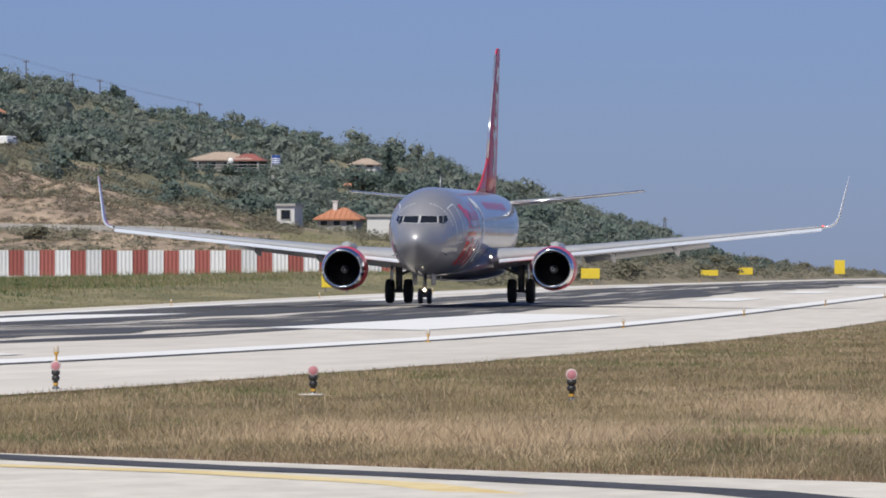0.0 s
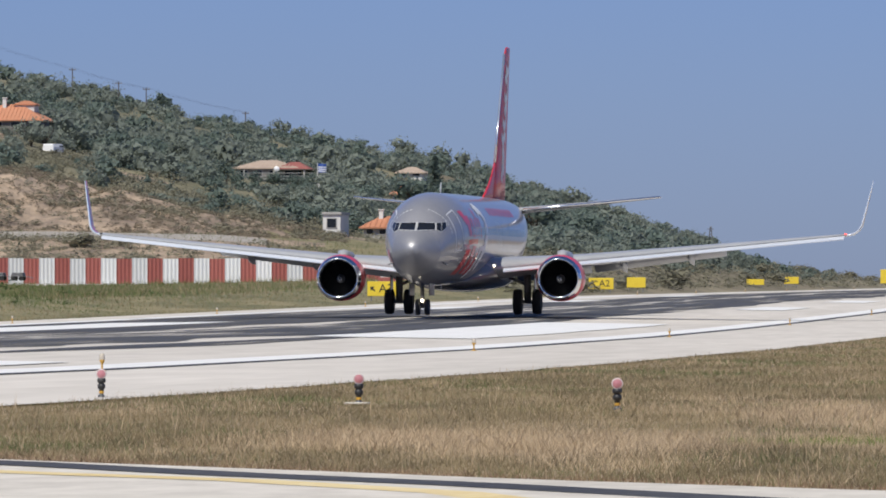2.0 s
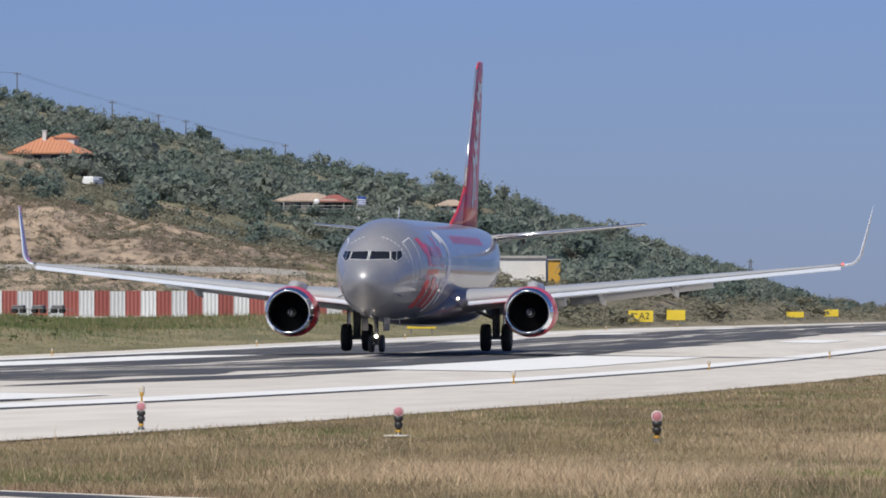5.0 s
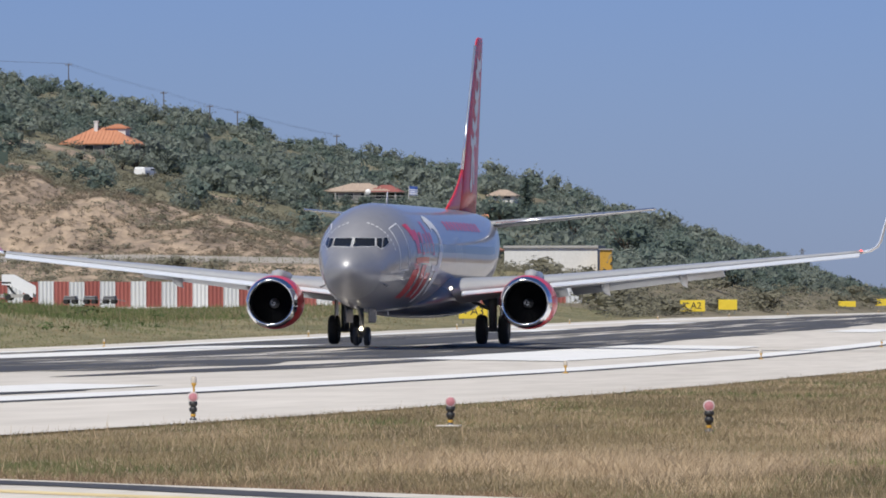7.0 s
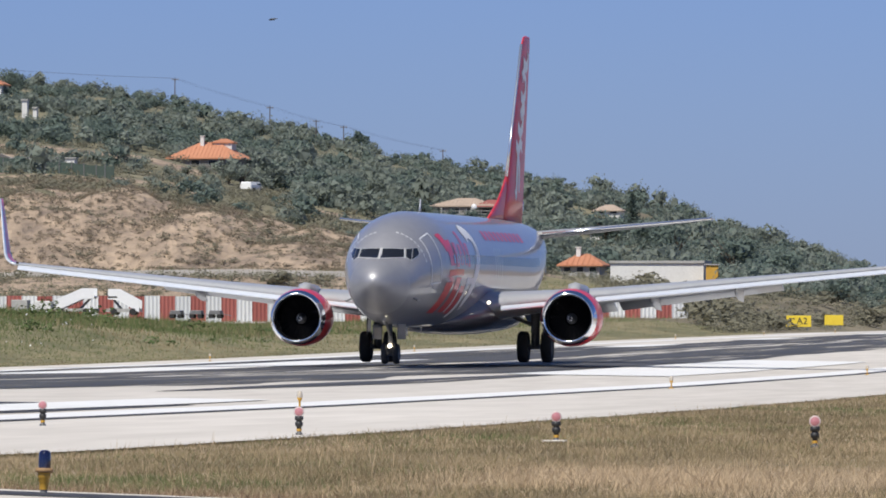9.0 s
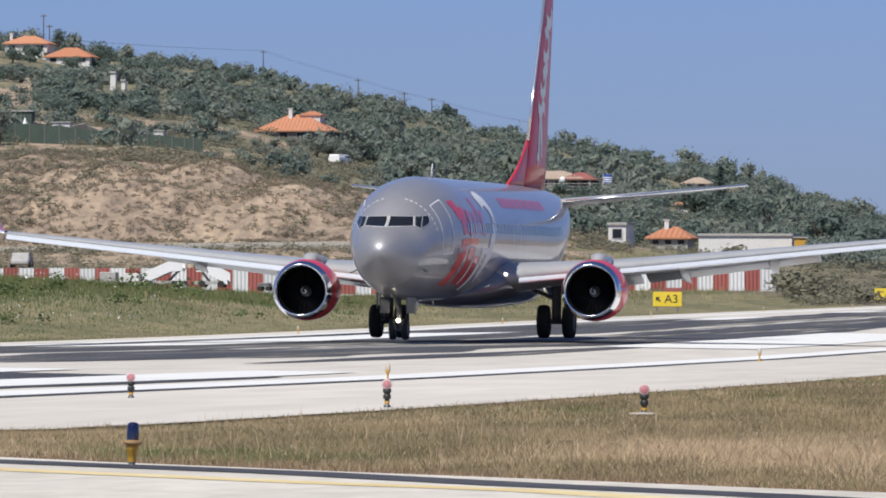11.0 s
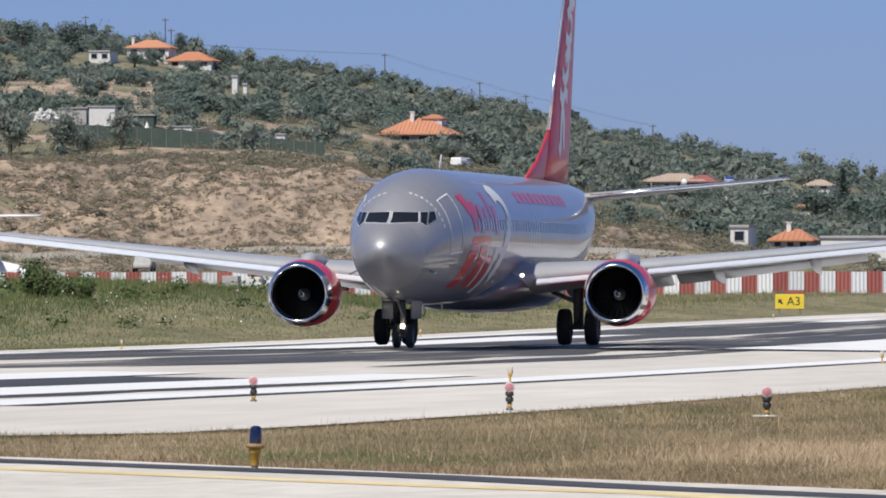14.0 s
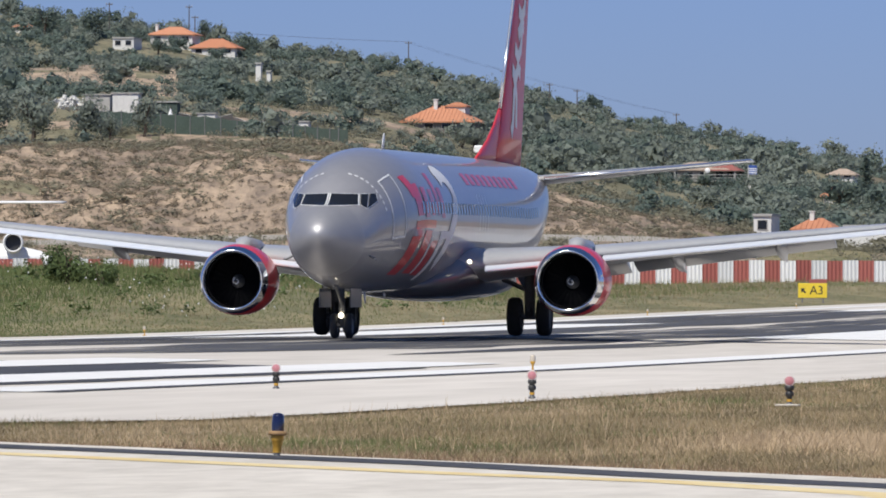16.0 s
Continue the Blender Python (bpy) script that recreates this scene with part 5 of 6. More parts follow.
def end_light(x, y):
    t = thing("runway_end_light", pose(x, y, flat_z(y), 0, 0, 6), "round red runway end light on a short black post", "runway light", "runway end lights")
    up = Matrix.Rotation(radians(-90), 4, "Y")
    part("foot", lathe([(0.0, 0.045), (0.02, 0.045), (0.03, 0.026), (0.07, 0.026)], up, 12), M_DOOR, t, "dark metal foot", True)
    part("post", lathe([(0.06, 0.030), (0.10, 0.030), (0.105, 0.046), (0.15, 0.050), (0.16, 0.036), (0.175, 0.036), (0.18, 0.052), (0.225, 0.052), (0.232, 0.03)], up, 14), M_BLACK, t, "black post", True)
    part("collar", lathe([(0.045, 0.031), (0.075, 0.031)], up, 12), M_AMBER, t, "rusty orange collar")
    face = Matrix.Translation((0, 0, 0.283)) @ Matrix.Rotation(radians(-90), 4, "Z")
    head = part("housing", lathe([(-0.10, 0.001), (-0.10, 0.045), (-0.06, 0.055), (0.02, 0.062), (0.035, 0.064), (0.035, 0.050)], face, 24), M_BEZEL, t, "pale round housing", True)
    part("lens", lathe([(0.033, 0.050), (0.04, 0.035), (0.043, 0.001)], face, 24), M_PINK, head, "pinkish red lens", True)
    part("yoke", tube_bm(bmesh.new(), (0.0, 0.02, 0.22), (0.0, 0.02, 0.28), 0.012), M_BLACK, t)
    return t


M_BEZEL = varied("pale_bezel", (0.50, 0.40, 0.39), (0.62, 0.52, 0.50), 20.0, 0.5)
first = end_light(-19.7, 102.5)
for x, y in ((-14.58, 92.5), (-10.71, 86.9), (-7.36, 82.7)):
    copy_thing(first, pose(x, y, flat_z(y), 0, 0, 6))
slab = boxed(0, 0, 0.008, 0.27, 0.24, 0.02, 0, 0.006)
slab = part("slab", slab, M_CONC, None)
slab.matrix_basis = pose(-10.71, 86.75, flat_z(86.9))
tagged(slab, "small pale concrete slab in the grass", "slab")


def taxi_light(x, y):
    t = thing("taxiway_light", pose(x, y, flat_z(y), 0, 2, 0), "blue taxiway edge light on a worn yellow base", "taxiway light")
    up = Matrix.Rotation(radians(-90), 4, "Y")
    part("foot", lathe([(0, 0.0279), (0.035, 0.0260), (0.04, 0.0124)], up, 18), M_STEEL, t, "grey metal foot")
    part("base", lathe([(0.035, 0.0322), (0.09, 0.0360), (0.095, 0.0409), (0.12, 0.0409), (0.125, 0.0471), (0.165, 0.0508), (0.17, 0.0372)], up, 22), M_AMBER, t, "worn orange-yellow base", True)
    part("collar", lathe([(0.165, 0.0546), (0.17, 0.0694), (0.185, 0.0707), (0.20, 0.0620), (0.20, 0.0434)], up, 22), M_RUST, t, "rusty collar", True)
    part("lens", lathe([(0.195, 0.0484), (0.25, 0.0484), (0.31, 0.0434), (0.325, 0.0384), (0.335, 0.0186), (0.336, 0.0006)], up, 22), M_BLUEL, t, "dark blue glass lens", True)
    return t


M_RUST = varied("rusty_collar", (0.20, 0.11, 0.05), (0.38, 0.24, 0.11), 12.0, 0.7)
taxi_light(-10.9, 56.75)


def words(text, size, mat, parent, m, name="lettering"):
    cu = bpy.data.curves.new(name, "FONT")
    cu.body, cu.size, cu.align_x, cu.align_y, cu.extrude = text, size, "CENTER", "CENTER", 0.004
    ob = bpy.data.objects.new(name, cu)
    scene.collection.objects.link(ob)
    bpy.context.view_layer.update()
    me = bpy.data.meshes.new_from_object(ob.evaluated_get(bpy.context.evaluated_depsgraph_get()))
    bpy.data.objects.remove(ob)
    me.materials.clear()
    me.materials.append(mat)
    o = new(name, me)
    o.parent = parent
    o.matrix_basis = m
    return o


def sign(a, y, w, h, text, label, lift=0.25, paint=M_YELLOW):
    x = a * y
    t = thing("taxiway_sign", pose(x, y, land_z(x, y) - 0.03, 0, 0, 4), label, "airfield sign", "taxiway signs")
    box = part("box", boxed(0, 0, lift + h / 2, w, 0.22, h, 0, 0.02), paint, t, "sign box")
    for s in (-1, 1):
        part("leg", boxed(s * w * 0.36, 0, lift / 2, 0.09, 0.12, lift), M_STEEL, t)
    if text:
        words(text, h * 0.82, M_BLACK, box, pose(w * 0.14, -0.118, lift + h * 0.5, 90, 0, 0))
        bm = bmesh.new()
        q = h * 0.22
        for v in (((-q, 0), (0, q * 0.9), (0, q * 0.25), (q, q * 0.25), (q, -q * 0.25), (0, -q * 0.25), (0, -q * 0.9)),):
            # the arrow points up to the left
            v = [((p[0] + p[1]) * 0.707, (p[1] - p[0]) * 0.707) for p in v]
            bm.faces.new([bm.verts.new((-w * 0.32 + p[0], -0.116, lift + h * 0.5 + p[1])) for p in v])
        thicken(bm, thickness=0.004)
        part("arrow", bm, M_BLACK, box, "black arrow")
    return t


sign(-0.1202, 492, 1.88, 0.95, "A3", "yellow taxiway sign with a black arrow and A3", 0.35)
sign(-0.09115, 631, 2.07, 0.95, "A2", "yellow taxiway sign with a black arrow and A2", 0.35)
sign(-0.0865, 665, 1.64, 0.9, "", "yellow airfield sign beside the runway", 0.4)
sign(-0.0661, 872, 1.7, 0.8, "", "yellow airfield sign beside the runway", 0.5)
sign(-0.0708, 814, 1.85, 0.6, "", "yellow airfield sign beside the runway", 0.4)
sign(-0.1195, 520, 1.25, 0.8, "", "dull red airfield sign on tall legs", max(0.4, 1.66 - land_z(-0.1195 * 520, 520)), M_REDP)
sign(-0.0537, 1090, 1.5, 2.0, "", "tall yellow airfield board beside the runway", 0.5)


# ---- red and white barrier ----
def build_barrier():
    t = thing("barrier", pose(0, 0, 0), "long barrier of corrugated panels striped red and white", "barrier")
    # bearings of the panels from the runway end towards the bank
    first_a, step_a, n = -0.10585, 0.002075, 68
    def at(i):
        a = first_a - step_a * i
        y = float(np.interp(a, (-0.245, -0.105), (621.0, 632.0)))
        return Vector((a * y, y))
    p0, p1 = at(0), at(n)
    ang = math.degrees(math.atan2(p1.y - p0.y, p1.x - p0.x))
    meshes = []
    for mat in (M_WHITEP, M_REDP):
        vs, fs = [], []
        k = 9
        for i in range(k):
            x = -0.65 + 1.30 * i / (k - 1)
            d = 0.045 if i % 2 else -0.045
            vs += [(x, d, 0), (x, d, 2.25)]
        vs += [(v[0], v[1] + 0.05, v[2]) for v in vs]
        m2 = 2 * k
        for i in range(k - 1):
            fs += [(2 * i, 2 * i + 2, 2 * i + 3, 2 * i + 1), (m2 + 2 * i, m2 + 2 * i + 1, m2 + 2 * i + 3, m2 + 2 * i + 2), (2 * i + 1, 2 * i + 3, m2 + 2 * i + 3, m2 + 2 * i + 1)]
        me = bpy.data.meshes.new("panel")
        me.from_pydata(vs, [], fs)
        me.materials.append(mat)
        meshes.append(me)
    for i in range(n):
        p = at(i + 0.5)
        ob = new("panel", meshes[i % 2])
        ob.parent = t
        ob.matrix_basis = pose(p.x, p.y, 1.5 + 0.00425 * p.y - 2.25 + 0.03 * math.sin(i * 2.1), 0, 0, ang + 180)
        if i % 3 == 0:
            q = at(i)
            post = part("post", boxed(0, 0.14, 0.85, 0.12, 0.12, 2.7), M_STEEL, t)
            post.matrix_basis = pose(q.x, q.y, 1.5 + 0.0043 * q.y - 2.25, 0, 0, ang + 180)
    bm = bmesh.new()
    mid = (p0 + p1) / 2
    box_bm(bm, 0, 0, 0, (p1 - p0).length, 0.5, 1.1)
    pl = part("plinth", bm, M_WALLW, t, "low pale concrete plinth")
    pl.matrix_basis = pose(mid.x, mid.y, 1.5 + 0.0043 * mid.y - 2.25 - 0.45, 0, 0, ang + 180)
    return t


build_barrier()


# ---- houses on the hill ----
def hip_roof(w, d, h, over, z, flat=0.25):
    bm = bmesh.new()
    a, b = w / 2 + over, d / 2 + over
    vs = [bm.verts.new(v) for v in ((-a, -b, z), (a, -b, z), (a, b, z), (-a, b, z), (-a * flat, 0, z + h), (a * flat, 0, z + h),
                                    (-a, -b, z - 0.15), (a, -b, z - 0.15), (a, b, z - 0.15), (-a, b, z - 0.15))]
    for f in ((0, 1, 5, 4), (1, 2, 5), (2, 3, 4, 5), (3, 0, 4), (6, 7, 1, 0), (7, 8, 2, 1), (8, 9, 3, 2), (9, 6, 0, 3), (9, 8, 7, 6)):
        bm.faces.new([vs[i] for i in f])
    return bm


def window_on(wall, x, z, w, h, y):
    fr = part("window", boxed(x, y - 0.02, z, w + 0.16, 0.10, h + 0.16), M_WALLG, wall, "window with a pale surround")
    part("pane", boxed(x, y - 0.06, z, w, 0.06, h), M_GLASS, fr, "dark window pane")


def house(a0, a1, e0, e1, label, roof="hip", wall_mat=None, roof_mat=None, wall_share=0.55, y=None, windows=3, chimney=None, depth=7.0, turn=0.0):
    """A house between two bearings, its foot and ridge at two elevations."""
    a = (a0 + a1) / 2
    y = y or depth_at(a, e0 - 0.0004, 760)
    w, h = (a1 - a0) * y, (e1 - e0) * y
    foot = 1.5 + e0 * y
    low = min(land_z(a * y + s * w / 2, y + d) for s in (-1, 1) for d in (0, depth)) - 0.4
    t = thing("house", pose(a * y, y, foot, 0, 0, turn), label, "house")
    wh = h * wall_share
    over = 0.45 if roof == "hip" else 0.1
    ww = w - 2 * over
    wall = part("wall", boxed(0, depth / 2, (wh + low - foot) / 2, ww, depth, wh - (low - foot)), wall_mat or M_WALLW, t)
    if roof == "hip":
        r = hip_roof(ww, depth, h - wh, over, wh)
        bmesh.ops.translate(r, vec=(0, depth / 2, 0), verts=r.verts[:])
        rf = part("roof", r, roof_mat or M_ROOF, t, "orange clay tile roof")
        nt_ = max(6, int(ww / 0.45))
        if y < 1300:
            bm = bmesh.new()
            a_, b_ = ww / 2 + over, depth / 2 + over
            for i in range(1, nt_):
                x = -a_ + 2 * a_ * i / nt_
                top = min(1.0, (a_ - abs(x)) / (a_ * 0.75))
                tube_bm(bm, (x, depth / 2 - b_, wh + 0.03), (x, depth / 2 - b_ * (1 - top), wh + (h - wh) * top + 0.03), 0.045, 0.045, 5, False)
            part("tile_ridges", bm, roof_mat or M_ROOF, rf)
    else:
        part("roof", boxed(0, depth / 2, wh + 0.12, w, depth + 0.4, 0.24), roof_mat or M_WALLG, t, "flat concrete roof")
    for i in range(windows):
        window_on(wall, -ww / 2 + ww * (i + 0.5) / windows, wh * 0.5, min(1.1, ww / windows * 0.5), min(1.3, wh * 0.5), 0)
    if chimney:
        ch = part("chimney", boxed((chimney[0] - a) * y, depth * 0.4, (chimney[1] - e0) * y - 1.2, 0.5, 0.5, 2.6, 0, 0.03), M_WALLW, t, "white chimney")
        part("chimney_cap", boxed((chimney[0] - a) * y, depth * 0.4, (chimney[1] - e0) * y + 0.12, 0.65, 0.65, 0.12), M_WALLW, ch)
    return t, y, a


# the walls of this house and the terrace house are coloured as shaded
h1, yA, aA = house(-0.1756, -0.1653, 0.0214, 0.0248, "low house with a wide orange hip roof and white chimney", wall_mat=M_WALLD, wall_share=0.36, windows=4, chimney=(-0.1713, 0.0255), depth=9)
part("upper_storey", boxed(0.0018 * yA, 5.5, 0.0026 * yA, 0.0026 * yA, 3.5, 0.0016 * yA), M_WALLW, h1, "white upper storey")
r = hip_roof(0.0026 * yA, 3.5, 0.5, 0.2, 0.0034 * yA)
bmesh.ops.translate(r, vec=(0.0018 * yA, 5.5, 0), verts=r.verts[:])
part("upper_roof", r, M_ROOF, h1, "small orange tile roof")
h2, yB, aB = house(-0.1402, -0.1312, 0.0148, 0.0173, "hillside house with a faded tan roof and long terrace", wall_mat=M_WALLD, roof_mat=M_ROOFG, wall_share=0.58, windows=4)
r = hip_roof(0.0040 * yB, 6, 1.0, 0.3, 0.0013 * yB)
bmesh.ops.translate(r, vec=(0.0036 * yB, 2.4, 0), verts=r.verts[:])
part("side_roof", r, M_REDROOF, h2, "dull red side roof")
for i in range(7):
    part("column", tube_bm(bmesh.new(), ((-0.0046 + 0.0020 * i) * yB, -2.2, -2.8), ((-0.0046 + 0.0020 * i) * yB, -2.2, 1.2 if i % 2 else -0.1), 0.13, seg=8), M_WALLG if i % 2 else M_WALLW, h2, "terrace column")
part("terrace", boxed(0.0016 * yB, -1.2, -0.1, 0.0138 * yB, 2.8, 0.22), M_WALLG, h2, "grey terrace slab")
for z in (0.35, 0.75):
    part("terrace_rail", boxed(0.0016 * yB, -2.55, z, 0.0138 * yB, 0.06, 0.07), M_WALLG, h2)
part("pergola", boxed(0.0044 * yB, -1.2, 1.25, 0.0060 * yB, 2.6, 0.10), M_WOOD, h2, "dark timber pergola")
part("lower_wall", boxed(-0.0010 * yB, -0.4, -1.6, 0.0070 * yB, 1.2, 2.8), M_WALLD, h2, "lower wall with shade in its colour")
part("satellite_dish", lathe([(0.0, 0.01), (0.03, 0.2), (0.10, 0.38), (0.12, 0.40), (0.09, 0.36), (0.02, 0.18)], Matrix.Translation((0.0018 * yB, -2.7, 1.3)) @ Matrix.Rotation(radians(90), 4, "Z") , 16), M_WHITE, h2, "white satellite dish", True)
house(-0.1232, -0.1170, 0.0072, 0.0099, "small house with an orange tile roof among trees", wall_share=0.45, windows=3, chimney=(-0.1207, 0.0106), wall_mat=M_WALLG)
house(-0.1282, -0.1256, 0.0078, 0.0103, "small white house among trees", roof="flat", wall_share=0.92, windows=1)
house(-0.1162, -0.1036, 0.0054, 0.0089, "long low whitewashed building with a flat roof", roof="flat", wall_share=0.93, windows=0, y=775)
house(-0.1192, -0.1157, 0.0120, 0.0141, "small house with an orange tile roof", wall_share=0.4, windows=2)
house(-0.1185, -0.1145, 0.0151, 0.0164, "faded tan roofed house near the ridge", roof_mat=M_ROOFG, wall_share=0.4, windows=2)
house(-0.2098, -0.2034, 0.0330, 0.0354, "white house with an orange roof on the ridge", wall_share=0.55, windows=3, chimney=(-0.2090, 0.0356))
house(-0.2042, -0.1976, 0.0316, 0.0338, "white house with a wide orange roof on the ridge", wall_share=0.42, windows=3)
house(-0.2147, -0.2117, 0.0326, 0.0339, "small white flat-roofed house on the ridge", roof="flat", wall_share=0.9, windows=2)
house(-0.2284, -0.2264, 0.0350, 0.0361, "distant house with an orange roof", wall_share=0.4, windows=1)
house(-0.1952, -0.1943, 0.0284, 0.0304, "ruined white wall on the hillside", roof="flat", wall_share=0.95, windows=0, depth=1.2)
house(-0.1937, -0.1930, 0.0283, 0.0293, "ruined white wall on the hillside", roof="flat", wall_share=0.95, windows=0, depth=1.2)


# ---- yard with green netting above the bank ----
def yard():
    t = thing("yard_fence", pose(0, 0, 0), "dark green netting fence round a builder's yard", "fence")
    pts = [(-0.2185, 850), (-0.2100, 842), (-0.2020, 836), (-0.1976, 832), (-0.1900, 826), (-0.1850, 822), (-0.1826, 820)]
    es = [0.0226, 0.0222, 0.0217, 0.0212, 0.0205, 0.0201, 0.0199]
    for (p, e), (q, f) in zip(zip(pts, es), zip(pts[1:], es[1:])):
        n = max(2, int((p[0] - q[0]) / -0.0016))
        for i in range(n):
            u0, u1 = i / n, (i + 1) / n
            c = []
            for u in (u0, u1):
                y = p[1] + (q[1] - p[1]) * u
                x = (p[0] + (q[0] - p[0]) * u) * y
                ee = e + (f - e) * u
                c.append(Vector((x, y, 1.5 + ee * y + 0.05 * math.sin(x))))
            bm = bmesh.new()
            hgt = 1.35
            vs = [bm.verts.new(v) for v in (c[0] + Vector((0, 0, -0.9)), c[1] + Vector((0, 0, -0.9)), c[1] + Vector((0, 0, hgt)), c[0].lerp(c[1], 0.5) + Vector((0, 0, hgt - 0.1)), c[0] + Vector((0, 0, hgt)))]
            bm.faces.new(vs)
            thicken(bm, thickness=0.05)
            part("netting", bm, M_NET, t)
            part("post", tube_bm(bmesh.new(), c[0] + Vector((0, -0.06, -1.2)), c[0] + Vector((0, -0.06, hgt + 0.12)), 0.06, seg=6), M_STEEL, t)


yard()


def shed(a0, a1, e0, e1, y, mat, label, name="shed", cat="shed"):
    w, h = (a1 - a0) * y, (e1 - e0) * y
    x = (a0 + a1) / 2 * y
    low = land_z(x, y) - 0.2 - (1.5 + e0 * y)
    t = thing(name, pose(x, y, 1.5 + e0 * y, 0, 0, 5), label, cat)
    part("wall", boxed(0, 1.5, (h + low) / 2, w, 3.0, h - low, 0, 0.03), mat, t)
    part("roof", boxed(0, 1.5, h + 0.05, w + 0.3, 3.3, 0.12), M_WALLG, t, "grey sheet roof")
    for i in range(int(w / 0.8)):
        part("rib", boxed(-w / 2 + 0.4 + 0.8 * i, -0.03, h / 2, 0.08, 0.06, h), mat, t)
    return t


shed(-0.2184, -0.2150, 0.0243, 0.0262, 862, M_WALLG, "grey metal shed in the yard")
shed(-0.2146, -0.2111, 0.0243, 0.0264, 858, M_WALLW, "white metal container in the yard", "container", "container")
shed(-0.2101, -0.2058, 0.0238, 0.0252, 852, M_NET, "dark green container in the yard", "container", "container")
shed(-0.2030, -0.2006, 0.0229, 0.0237, 850, M_WALLW, "stack of white building boards in the yard", "board_stack", "building material")
shed(-0.1034, -0.1018, 0.0074, 0.0084, 772, M_AMBER, "yellow container beside the white building", "container", "container")
shed(-0.1965, -0.1880, 0.0222, 0.0226, 840, M_WALLW, "long pale roof sheet in the yard", "roof_sheet", "building material")


def yard_clutter():
    """A heap of pale rubble, a white tarpaulin over a pole and leaning boards."""
    r_ = np.random.default_rng(91)
    y = 862
    x = -0.2204 * y
    z = 1.5 + 0.0250 * y
    bm = bmesh.new()
    for i in range(70):
        q = r_.normal(0, 1, 2)
        hgt = max(0.0, 1.1 - 0.35 * abs(q[0]))
        m = pose(q[0] * 0.9, q[1] * 0.7, r_.uniform(-0.6, hgt), *r_.uniform(0, 180, 3))
        bmesh.ops.create_cube(bm, size=1.0, matrix=m @ Matrix.Diagonal((*r_.uniform(0.12, 0.5, 3), 1)))
    heap = part("rubble_heap", bm, M_WALLW, None)
    heap.matrix_basis = pose(x, y, z)
    tagged(heap, "heap of pale broken rubble in the yard", "rubble")
    y = 852
    t = thing("tarpaulin", pose(-0.2067 * y, y, 1.5 + 0.0226 * y), "white tarpaulin draped over a pole in the yard", "tarpaulin")
    bm = bmesh.new()
    top = bm.verts.new((0, 0, 1.65))
    ring = [bm.verts.new(((0.55 + 0.14 * (i % 2)) * math.cos(i * math.pi / 7), (0.55 + 0.14 * (i % 2)) * math.sin(i * math.pi / 7), -0.4)) for i in range(14)]
    for i in range(14):
        bm.faces.new((ring[i], ring[(i + 1) % 14], top))
    part("sheet", bm, M_WHITE, t)
    part("pole", tube_bm(bmesh.new(), (0, 0, -0.6), (0, 0, 1.8), 0.05, seg=6), M_WOOD, t)
    for a, e, w, tilt in ((-0.2048, 0.0228, 1.5, 14), (-0.1990, 0.0226, 1.7, -10), (-0.1975, 0.0222, 1.2, 20)):
        y = 846
        b = part("board", boxed(0, 0, 0.35, w, 0.06, 1.1, 0, 0.01), M_WALLG, None)
        b.matrix_basis = pose(a * y, y, 1.5 + e * y, 35, tilt, 0)
        tagged(b, "pale board leaning in the yard", "board", "leaning boards")


yard_clutter()


# ---- poles and wires on the ridge ----
def ridge_pole(a, e1, y, seed=0):
    x = a * y
    z = land_z(x, y)
    top = 1.5 + e1 * y
    t = thing("utility_pole", pose(x, y, z - 0.3), "dark wooden utility pole on the ridge", "utility pole", "utility poles on the ridge")
    h = top - z + 0.3
    part("mast", tube_bm(bmesh.new(), (0, 0, 0), (0, 0, h), 0.12, 0.09, 8), M_WOOD, t)
    part("crossarm", boxed(0, 0, h - 0.35, 1.3, 0.12, 0.14), M_WOOD, t)
    for s in (-0.55, 0.55):
        part("insulator", tube_bm(bmesh.new(), (s, 0, h - 0.3), (s, 0, h - 0.05), 0.05, seg=6), M_WALLG, t)
    return Vector((x, y, top - 0.1))


tops = [ridge_pole(a, e, y) for a, e, y in ((-0.2235, 0.0372, 1440), (-0.1744, 0.0333, 1440), (-0.1616, 0.0295, 1450), (-0.1554, 0.0277, 1455), (-0.1517, 0.0269, 1460), (-0.1384, 0.0237, 1480))]
for a, e, y in ((-0.2151, 0.0386, 1400), (-0.2042, 0.0382, 1400), (-0.2034, 0.0368, 1380)):
    ridge_pole(a, e, y)


def wire(p, q, sag):
    cu = bpy.data.curves.new("power_line", "CURVE")
    cu.dimensions, cu.bevel_depth, cu.bevel_resolution = "3D", 0.013, 0
    sp = cu.splines.new("POLY")
    sp.points.add(12)
    for i in range(13):
        u = i / 12
        v = p.lerp(q, u)
        sp.points[i].co = (v.x, v.y, v.z - sag * 4 * u * (1 - u), 1)
    cu.materials.append(M_DARK)
    return tagged(new("power_line", cu), "thin overhead power line between poles", "power line", "power lines")


for p, q in zip(tops, tops[1:]):
    for s in (-0.5, 0.5):
        wire(p + Vector((s, 0, 0)), q + Vector((s, 0, 0)), 0.012 * (q - p).length)

